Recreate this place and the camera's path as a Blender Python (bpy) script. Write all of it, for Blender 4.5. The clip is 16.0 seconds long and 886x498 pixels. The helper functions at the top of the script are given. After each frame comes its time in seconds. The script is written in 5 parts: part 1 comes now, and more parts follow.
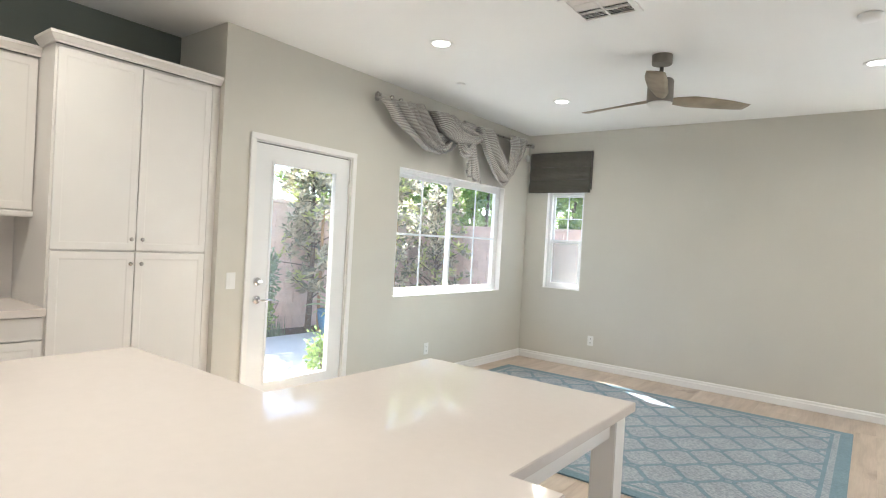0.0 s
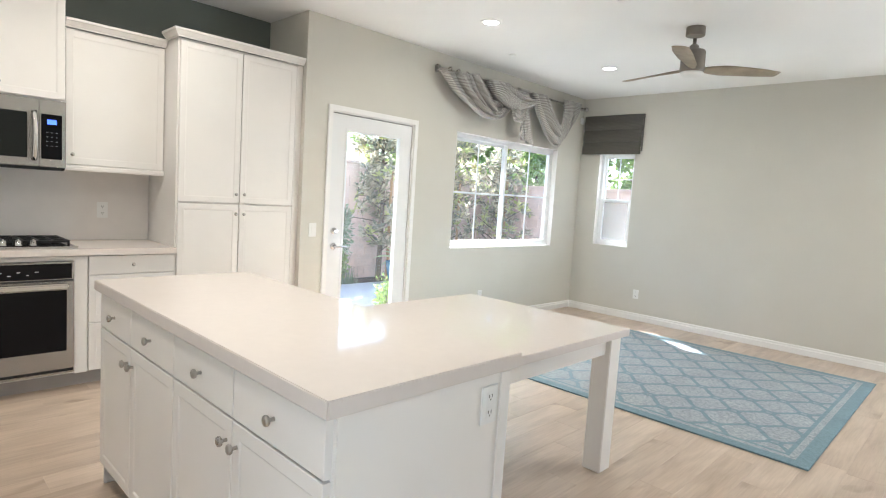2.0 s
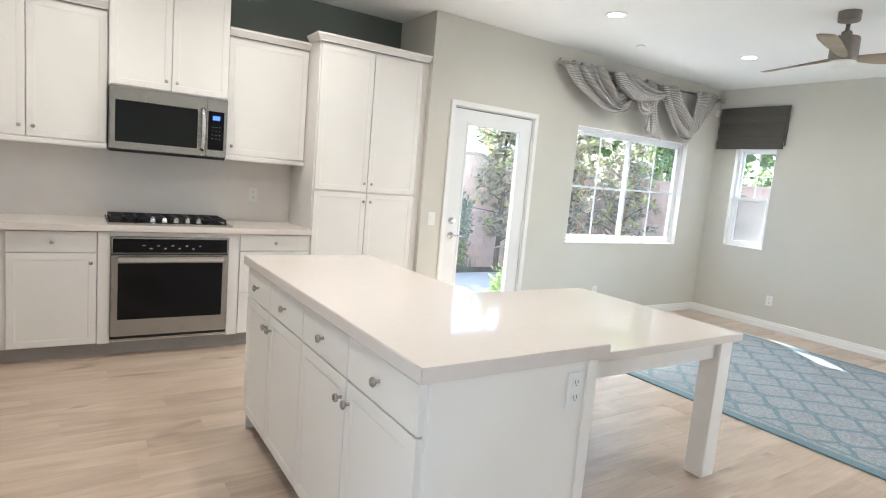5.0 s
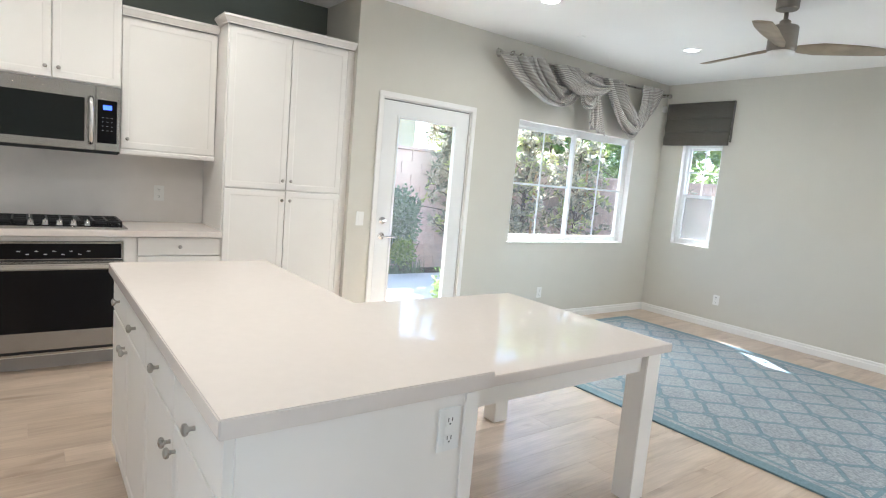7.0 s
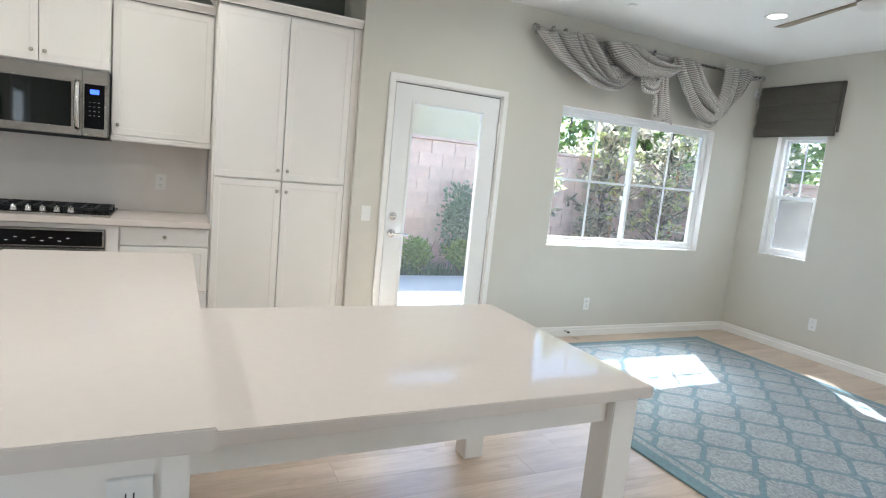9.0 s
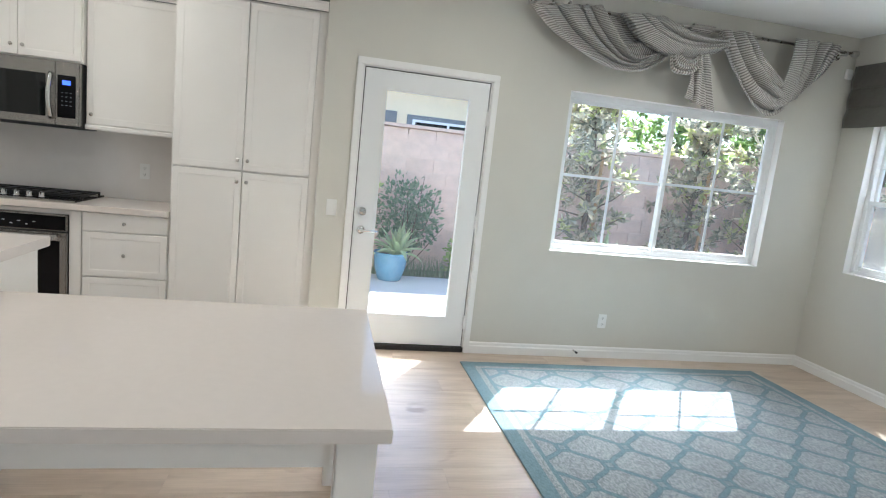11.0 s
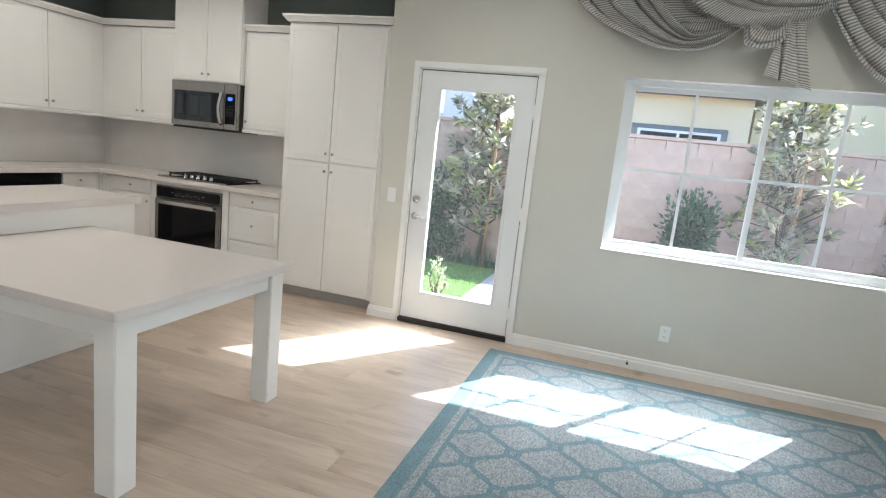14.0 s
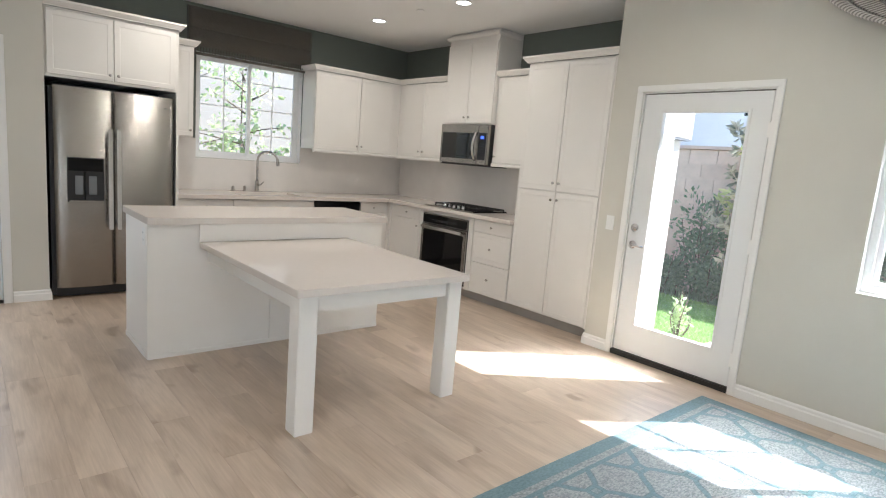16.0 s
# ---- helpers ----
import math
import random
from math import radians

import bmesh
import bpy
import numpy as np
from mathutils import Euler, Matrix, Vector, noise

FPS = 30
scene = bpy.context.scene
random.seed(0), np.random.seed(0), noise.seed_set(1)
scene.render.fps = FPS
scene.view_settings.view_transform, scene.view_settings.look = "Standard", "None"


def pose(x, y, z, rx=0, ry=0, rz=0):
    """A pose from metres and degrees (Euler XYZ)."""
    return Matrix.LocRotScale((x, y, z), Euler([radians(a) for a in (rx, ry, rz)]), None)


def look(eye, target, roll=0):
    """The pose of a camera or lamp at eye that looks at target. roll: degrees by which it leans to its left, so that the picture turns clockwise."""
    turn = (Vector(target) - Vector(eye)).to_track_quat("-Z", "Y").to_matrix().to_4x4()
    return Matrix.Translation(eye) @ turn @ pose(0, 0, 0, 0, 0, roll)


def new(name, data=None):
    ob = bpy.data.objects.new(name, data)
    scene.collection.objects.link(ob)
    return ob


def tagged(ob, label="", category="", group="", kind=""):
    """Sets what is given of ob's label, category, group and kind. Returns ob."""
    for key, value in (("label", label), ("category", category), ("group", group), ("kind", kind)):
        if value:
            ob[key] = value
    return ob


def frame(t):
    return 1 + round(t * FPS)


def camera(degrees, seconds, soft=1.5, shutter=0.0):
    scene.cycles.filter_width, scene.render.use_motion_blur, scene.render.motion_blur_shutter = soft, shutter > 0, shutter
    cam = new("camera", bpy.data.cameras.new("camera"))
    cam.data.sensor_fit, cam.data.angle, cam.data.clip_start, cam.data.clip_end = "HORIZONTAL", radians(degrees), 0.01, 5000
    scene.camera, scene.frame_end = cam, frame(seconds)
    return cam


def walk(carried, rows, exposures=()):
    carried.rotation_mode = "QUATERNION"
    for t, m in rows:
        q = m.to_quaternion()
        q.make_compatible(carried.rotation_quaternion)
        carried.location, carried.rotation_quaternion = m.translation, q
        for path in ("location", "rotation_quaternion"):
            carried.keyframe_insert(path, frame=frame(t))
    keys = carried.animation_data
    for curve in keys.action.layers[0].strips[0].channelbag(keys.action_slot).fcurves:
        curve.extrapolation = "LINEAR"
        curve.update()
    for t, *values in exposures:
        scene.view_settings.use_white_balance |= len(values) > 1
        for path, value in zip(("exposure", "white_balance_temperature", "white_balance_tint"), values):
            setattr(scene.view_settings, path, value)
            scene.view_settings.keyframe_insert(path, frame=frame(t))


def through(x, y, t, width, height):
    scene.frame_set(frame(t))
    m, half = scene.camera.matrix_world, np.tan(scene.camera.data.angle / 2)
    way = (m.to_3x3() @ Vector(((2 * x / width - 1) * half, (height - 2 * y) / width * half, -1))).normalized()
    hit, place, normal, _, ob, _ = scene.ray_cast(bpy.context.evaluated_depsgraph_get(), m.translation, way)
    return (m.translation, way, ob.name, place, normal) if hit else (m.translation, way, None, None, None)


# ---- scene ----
cam = camera(76.3, 16.0, 1.1)
EXPOSURES = [(0, 2.12, 6040, 7), (1.5, 2.25, 5960, 7), (3.5, 2.3, 5830, 7), (7, 2.2, 5710, 6), (9, 1.95, 5650, 5), (12.5, 1.71, 5650, 5), (14.5, 1.71, 5800, 6), (16, 1.77, 5970, 8)]
PATH = [
    (0, (0.168, 0.336, 1.407), (-1.044, 1.928, 1.381), 3.2),
    (0.5, (0.261, 0.296, 1.395), (-0.992, 1.854, 1.361), 3.1),
    (1, (0.384, 0.123, 1.363), (-0.901, 1.655, 1.299), 3.2),
    (1.5, (0.512, -0.004, 1.414), (-0.816, 1.485, 1.284), 3.7),
    (2, (0.718, -0.052, 1.396), (-0.67, 1.376, 1.213), 3.7),
    (2.5, (0.805, -0.099, 1.403), (-0.643, 1.265, 1.193), 3.9),
    (3, (0.852, -0.129, 1.414), (-0.653, 1.169, 1.189), 4.1),
    (3.5, (0.893, -0.129, 1.419), (-0.684, 1.078, 1.187), 4.3),
    (6, (0.85, 0.043, 1.412), (-0.811, 1.13, 1.164), 5.1),
    (6.5, (0.822, 0.179, 1.415), (-0.802, 1.321, 1.171), 5.1),
    (7, (0.786, 0.345, 1.43), (-0.803, 1.535, 1.187), 5.0),
    (7.5, (0.772, 0.518, 1.415), (-0.806, 1.723, 1.176), 5.2),
    (8, (0.784, 0.737, 1.429), (-0.835, 1.885, 1.182), 5.4),
    (8.5, (0.746, 0.996, 1.422), (-0.956, 2.014, 1.163), 5.5),
    (9, (0.731, 1.27, 1.423), (-1.053, 2.132, 1.151), 5.6),
    (11.5, (0.72, 2.86, 1.463), (-1.225, 3.197, 1.143), 6.3),
    (12, (0.713, 3.159, 1.476), (-1.24, 3.425, 1.141), 6.3),
    (12.5, (0.792, 3.503, 1.436), (-1.175, 3.688, 1.127), 6.2),
    (13, (0.794, 3.843, 1.474), (-1.178, 3.866, 1.137), 6.4),
    (13.5, (0.852, 4.142, 1.468), (-1.101, 3.889, 1.122), 6.2),
    (14, (0.888, 4.413, 1.465), (-0.991, 3.826, 1.116), 6.1),
    (14.5, (0.821, 4.62, 1.436), (-0.941, 3.734, 1.105), 5.7),
    (15, (0.734, 4.856, 1.457), (-0.875, 3.716, 1.121), 5.2),
    (15.5, (0.667, 5.042, 1.446), (-0.77, 3.688, 1.125), 5.0),
    (16, (0.598, 5.162, 1.433), (-0.696, 3.669, 1.125), 4.7),
]
walk(cam, [(t, look(eye, target, roll)) for t, eye, target, roll in PATH], EXPOSURES)

# ---- world, sun, lights ----
CEIL = 2.82
SUN_WAY = Vector((1.0, -0.70, -1.24)).normalized()
world = bpy.data.worlds.new("sky_world")
scene.world = world
world.use_nodes = True
wn = world.node_tree.nodes
sky = wn.new("ShaderNodeTexSky")
sky.sky_type, sky.sun_disc = "NISHITA", False
sky.sun_elevation = math.asin(-SUN_WAY.z)
sky.sun_rotation = math.atan2(-SUN_WAY.x, -SUN_WAY.y)
sky.air_density, sky.dust_density = 1.0, 0.2
wn["Background"].inputs["Strength"].default_value = 0.15
world.node_tree.links.new(sky.outputs[0], wn["Background"].inputs["Color"])
sun = new("sun", bpy.data.lights.new("sun", "SUN"))
sun.data.energy, sun.data.angle, sun.data.color = 5.0, radians(0.5), (1.0, 0.98, 0.95)
sun.matrix_world = look((0, 0, 10), Vector((0, 0, 10)) + SUN_WAY)


def area(name, eye, target, sx, sy, watts, color):
    lamp = new(name, bpy.data.lights.new(name, "AREA"))
    lamp.data.shape, lamp.data.size, lamp.data.size_y = "RECTANGLE", sx, sy
    lamp.data.energy, lamp.data.color = watts, color
    lamp.matrix_world = look(eye, target)
    return lamp


# added fill lamps behind the camera, at an invented slider and door glass
area("fill_north", (1.95, 6.72, 1.22), (0.6, 1.0, 1.3), 1.5, 2.2, 10, (0.92, 0.97, 1.0))
area("fill_south", (0.772, -0.52, 1.1), (0.6, 4.0, 1.2), 0.56, 1.6, 2.6, (0.95, 0.975, 1.0))


# ---- materials ----
def nodes_of(name):
    m = bpy.data.materials.new(name)
    m.use_nodes = True
    n, l = m.node_tree.nodes, m.node_tree.links
    return m, n, l, n["Principled BSDF"]


def link_noise(n, l, scale, detail=4.0, stretch=(1, 1, 1), coord="Object"):
    tc, mp, nz = n.new("ShaderNodeTexCoord"), n.new("ShaderNodeMapping"), n.new("ShaderNodeTexNoise")
    mp.inputs["Scale"].default_value = stretch
    nz.inputs["Scale"].default_value, nz.inputs["Detail"].default_value = scale, detail
    l.new(tc.outputs[coord], mp.inputs[0])
    l.new(mp.outputs[0], nz.inputs["Vector"])
    return nz, mp


def ramp_between(n, l, fac, a, b, lo=0.3, hi=0.7):
    r = n.new("ShaderNodeValToRGB")
    r.color_ramp.elements[0].position, r.color_ramp.elements[1].position = lo, hi
    r.color_ramp.elements[0].color, r.color_ramp.elements[1].color = (*a, 1), (*b, 1)
    l.new(fac, r.inputs[0])
    return r


def add_bump(n, l, p, height, strength, distance=0.002):
    b = n.new("ShaderNodeBump")
    b.inputs["Strength"].default_value, b.inputs["Distance"].default_value = strength, distance
    l.new(height, b.inputs["Height"])
    l.new(b.outputs[0], p.inputs["Normal"])


def surface(name, color, rough=0.5, vary=0.06, scale=2.0, fine=180.0, bump=0.1, metal=0.0, stretch=(1, 1, 1), spec=0.5):
    """A painted, stone or metal surface: broad unevenness in colour and gloss, and fine relief."""
    m, n, l, p = nodes_of(name)
    big, _ = link_noise(n, l, scale, 5, stretch)
    a = tuple(c * (1 - vary) for c in color)
    b = tuple(min(1, c * (1 + vary)) for c in color)
    l.new(ramp_between(n, l, big.outputs[0], a, b).outputs[0], p.inputs["Base Color"])
    rr = n.new("ShaderNodeMapRange")
    rr.inputs[3].default_value, rr.inputs[4].default_value = rough * 0.85, min(1, rough * 1.15)
    l.new(big.outputs[0], rr.inputs[0])
    l.new(rr.outputs[0], p.inputs["Roughness"])
    p.inputs["Metallic"].default_value = metal
    p.inputs["Specular IOR Level"].default_value = spec
    if bump:
        small, _ = link_noise(n, l, fine, 3, stretch)
        add_bump(n, l, p, small.outputs[0], bump)
    return m


def glowing(name, color, strength):
    m, n, l, p = nodes_of(name)
    p.inputs["Base Color"].default_value = (*color, 1)
    p.inputs["Emission Color"].default_value = (*color, 1)
    p.inputs["Emission Strength"].default_value = strength
    return m


def clear_glass(name, tint=(1, 1, 1)):
    m, n, l, p = nodes_of(name)
    p.inputs["Base Color"].default_value = (*tint, 1)
    p.inputs["Roughness"].default_value, p.inputs["Transmission Weight"].default_value = 0.0, 1.0
    p.inputs["IOR"].default_value = 1.2
    # a faint translucent veil, added for the washed-out haze in the panes
    veil, mix = n.new("ShaderNodeBsdfTranslucent"), n.new("ShaderNodeMixShader")
    nz, _ = link_noise(n, l, 3.0, 5)
    amount = n.new("ShaderNodeMapRange")
    amount.inputs[3].default_value, amount.inputs[4].default_value = 0.008, 0.014
    l.new(nz.outputs[0], amount.inputs[0])
    l.new(amount.outputs[0], mix.inputs[0])
    l.new(p.outputs[0], mix.inputs[1])
    l.new(veil.outputs[0], mix.inputs[2])
    l.new(mix.outputs[0], n["Material Output"].inputs["Surface"])
    return m


GREIGE = surface("greige_wall_paint", (0.61, 0.59, 0.53), 0.75, 0.025, 1.3, 260, 0.12)
SAGE = surface("sage_wall_paint", (0.15, 0.168, 0.15), 0.75, 0.04, 1.3, 260, 0.12)
CEILING_WHITE = surface("ceiling_paint", (0.86, 0.855, 0.84), 0.85, 0.02, 1.0, 200, 0.15)
TRIM_WHITE = surface("trim_paint", (0.82, 0.81, 0.79), 0.38, 0.02, 3.0, 120, 0.04)
CABINET = surface("cabinet_paint", (0.775, 0.75, 0.715), 0.36, 0.018, 2.5, 90, 0.03)
ISLAND_PAINT = surface("island_paint", (0.83, 0.80, 0.755), 0.38, 0.02, 2.5, 90, 0.04)
DOOR_PAINT = surface("door_paint", (0.78, 0.785, 0.78), 0.35, 0.02, 2.0, 70, 0.05)
VINYL = surface("window_vinyl", (0.84, 0.85, 0.85), 0.35, 0.015, 3.0, 60, 0.02)
QUARTZ = surface("quartz_top", (0.70, 0.642, 0.593), 0.065, 0.012, 30.0, 300, 0.0, 0.0, (1, 1, 1), 0.07)
SPLASH = surface("backsplash_glaze", (0.77, 0.735, 0.70), 0.2, 0.03, 5.0, 40, 0.03)
# pale toe kicks greyed: the shade of the recess is in the colour
TOE = surface("toe_kick_shade_grey", (0.36, 0.34, 0.32), 0.6, 0.06, 4.0, 100, 0.1)
STEEL = surface("brushed_steel", (0.36, 0.342, 0.318), 0.22, 0.015, 6.0, 240, 0.55, 1.0, (0.25, 0.25, 6))
STEEL.node_tree.nodes["Principled BSDF"].inputs["Anisotropic"].default_value = 0.7
LIGHT_STEEL = surface("polished_steel", (0.68, 0.67, 0.65), 0.22, 0.02, 6.0, 240, 0.05, 1.0)
NICKEL = surface("satin_nickel", (0.45, 0.43, 0.40), 0.28, 0.03, 20, 200, 0.0, 1.0)
CHROME = surface("chrome", (0.75, 0.75, 0.76), 0.08, 0.02, 20, 200, 0.0, 1.0)
FAN_METAL = surface("brushed_bronze_nickel", (0.22, 0.20, 0.175), 0.42, 0.06, 12, 200, 0.05, 0.7)
BLACK_GLASS = surface("black_oven_glass", (0.006, 0.006, 0.007), 0.05, 0.1, 5, 50, 0.0, 0.0, (1, 1, 1), 0.2)
MIRROR_GLASS = surface("tinted_microwave_glass", (0.006, 0.008, 0.008), 0.04, 0.1, 5, 50, 0.0, 0.0, (1, 1, 1), 0.5)
BLACK = surface("black_plastic", (0.014, 0.014, 0.015), 0.4, 0.1, 8, 150, 0.08)
IRON = surface("cast_iron", (0.016, 0.016, 0.017), 0.55, 0.15, 20, 260, 0.3)
RUBBER = surface("dark_threshold", (0.018, 0.016, 0.015), 0.5, 0.15, 8, 150, 0.1)
PLATE = surface("switch_plastic", (0.80, 0.80, 0.78), 0.35, 0.01, 8, 100, 0.0)
SLOT = surface("socket_slots", (0.05, 0.05, 0.05), 0.5, 0.05, 8, 100, 0.0)
GLASS = clear_glass("window_glass")
LENS = glowing("lamp_lens", (1.0, 0.95, 0.88), 3.0)
OPAL = surface("opal_glass", (0.75, 0.75, 0.73), 0.3, 0.02, 5, 50, 0.0)
DISPLAY = glowing("blue_display", (0.06, 0.13, 1.0), 0.6)
CONCRETE = surface("patio_concrete", (0.62, 0.60, 0.57), 0.85, 0.08, 1.6, 90, 0.35)
STUCCO = surface("white_stucco", (0.78, 0.76, 0.72), 0.9, 0.04, 2.0, 120, 0.5)
CREAM_STUCCO = surface("cream_stucco", (0.87, 0.74, 0.52), 0.9, 0.05, 1.0, 90, 0.4)
PALE_STUCCO = surface("pale_stucco", (0.80, 0.78, 0.76), 0.9, 0.05, 1.0, 90, 0.4)
GARDEN_RENDER = surface("garden_wall_render", (0.32, 0.29, 0.26), 0.9, 0.08, 1.5, 70, 0.5)
GREY_TRIM = surface("grey_house_trim", (0.20, 0.21, 0.22), 0.6, 0.05, 2.0, 90, 0.1)
ROOF_TILE = surface("roof_tile", (0.22, 0.19, 0.17), 0.8, 0.12, 3.0, 30, 0.5)
MORTAR = surface("block_mortar", (0.68, 0.53, 0.455), 0.95, 0.08, 4.0, 90, 0.5)
SOIL = surface("bed_soil", (0.09, 0.06, 0.045), 0.95, 0.3, 5.0, 60, 0.8)
STAKE = surface("stake_wood", (0.42, 0.26, 0.13), 0.8, 0.15, 6.0, 80, 0.3, 0.0, (3, 3, 0.3))
BARK = surface("bark", (0.16, 0.12, 0.09), 0.9, 0.25, 8.0, 60, 0.6, 0.0, (2, 2, 0.5))


def block_material():
    m, n, l, p = nodes_of("pink_block")
    nz, _ = link_noise(n, l, 9, 6)
    info, geo, add = n.new("ShaderNodeObjectInfo"), n.new("ShaderNodeNewGeometry"), n.new("ShaderNodeMath")
    l.new(info.outputs["Random"], add.inputs[0])
    l.new(geo.outputs["Random Per Island"], add.inputs[1])
    fr = n.new("ShaderNodeMath")
    fr.operation = "FRACT"
    l.new(add.outputs[0], fr.inputs[0])
    base = ramp_between(n, l, fr.outputs[0], (0.70, 0.525, 0.44), (0.76, 0.59, 0.505), 0, 1)
    mx = n.new("ShaderNodeMixRGB")
    mx.blend_type, mx.inputs[0].default_value = "MULTIPLY", 0.35
    l.new(base.outputs[0], mx.inputs[1])
    l.new(ramp_between(n, l, nz.outputs[0], (0.6, 0.6, 0.6), (1, 1, 1)).outputs[0], mx.inputs[2])
    l.new(mx.outputs[0], p.inputs["Base Color"])
    p.inputs["Roughness"].default_value = 0.95
    fine, _ = link_noise(n, l, 120, 3)
    add_bump(n, l, p, fine.outputs[0], 0.6, 0.004)
    return m


def leaf_material(name, a, b, rough=0.4, through=0.35, rich=1.1):
    m, n, l, p = nodes_of(name)
    geo = n.new("ShaderNodeNewGeometry")
    r = ramp_between(n, l, geo.outputs["Random Per Island"], a, b, 0.05, 0.95)
    l.new(r.outputs[0], p.inputs["Base Color"])
    p.inputs["Roughness"].default_value = rough
    tr, mix = n.new("ShaderNodeBsdfTranslucent"), n.new("ShaderNodeMixShader")
    hsv = n.new("ShaderNodeHueSaturation")
    hsv.inputs["Value"].default_value, hsv.inputs["Saturation"].default_value = 1.7, rich
    l.new(r.outputs[0], hsv.inputs["Color"])
    l.new(hsv.outputs[0], tr.inputs["Color"])
    mix.inputs[0].default_value = through
    l.new(p.outputs[0], mix.inputs[1])
    l.new(tr.outputs[0], mix.inputs[2])
    l.new(mix.outputs[0], n["Material Output"].inputs["Surface"])
    return m


def plank_material():
    m, n, l, p = nodes_of("oak_plank")
    info, geo, add = n.new("ShaderNodeObjectInfo"), n.new("ShaderNodeNewGeometry"), n.new("ShaderNodeMath")
    l.new(info.outputs["Random"], add.inputs[0])
    l.new(geo.outputs["Random Per Island"], add.inputs[1])
    fr = n.new("ShaderNodeMath")
    fr.operation = "FRACT"
    l.new(add.outputs[0], fr.inputs[0])
    tone = ramp_between(n, l, fr.outputs[0], (0.525, 0.42, 0.325), (0.62, 0.51, 0.405), 0, 1)
    tc, off, vec = n.new("ShaderNodeTexCoord"), n.new("ShaderNodeMath"), n.new("ShaderNodeVectorMath")
    off.operation, off.inputs[1].default_value = "MULTIPLY", 37.0
    l.new(fr.outputs[0], off.inputs[0])
    l.new(tc.outputs["Object"], vec.inputs[0])
    l.new(off.outputs[0], vec.inputs[1])

    def grain(scale, stretch, detail):
        mp, nz = n.new("ShaderNodeMapping"), n.new("ShaderNodeTexNoise")
        mp.inputs["Scale"].default_value = stretch
        nz.inputs["Scale"].default_value, nz.inputs["Detail"].default_value = scale, detail
        nz.inputs["Distortion"].default_value = 0.6
        l.new(vec.outputs[0], mp.inputs[0])
        l.new(mp.outputs[0], nz.inputs["Vector"])
        return nz
    broad, fine = grain(6, (1.5, 0.28, 1), 4), grain(40, (2.5, 0.12, 1), 5)
    knots = grain(3.2, (1.6, 0.7, 1), 2)
    mx = n.new("ShaderNodeMixRGB")
    mx.blend_type, mx.inputs[0].default_value = "MULTIPLY", 0.75
    l.new(tone.outputs[0], mx.inputs[1])
    l.new(ramp_between(n, l, broad.outputs[0], (0.74, 0.70, 0.66), (1.05, 1.04, 1.03), 0.32, 0.62).outputs[0], mx.inputs[2])
    mx2 = n.new("ShaderNodeMixRGB")
    mx2.blend_type, mx2.inputs[0].default_value = "MULTIPLY", 0.3
    l.new(mx.outputs[0], mx2.inputs[1])
    l.new(ramp_between(n, l, fine.outputs[0], (0.72, 0.69, 0.66), (1.05, 1.05, 1.05), 0.38, 0.62).outputs[0], mx2.inputs[2])
    mx3 = n.new("ShaderNodeMixRGB")
    mx3.blend_type, mx3.inputs[0].default_value = "MULTIPLY", 0.8
    l.new(mx2.outputs[0], mx3.inputs[1])
    l.new(ramp_between(n, l, knots.outputs[0], (0.55, 0.48, 0.42), (1, 1, 1), 0.26, 0.36).outputs[0], mx3.inputs[2])
    l.new(mx3.outputs[0], p.inputs["Base Color"])
    p.inputs["Roughness"].default_value = 0.34
    p.inputs["Specular IOR Level"].default_value = 0.75
    p.inputs["Coat Weight"].default_value, p.inputs["Coat Roughness"].default_value = 0.25, 0.2
    add_bump(n, l, p, fine.outputs[0], 0.12, 0.001)
    return m


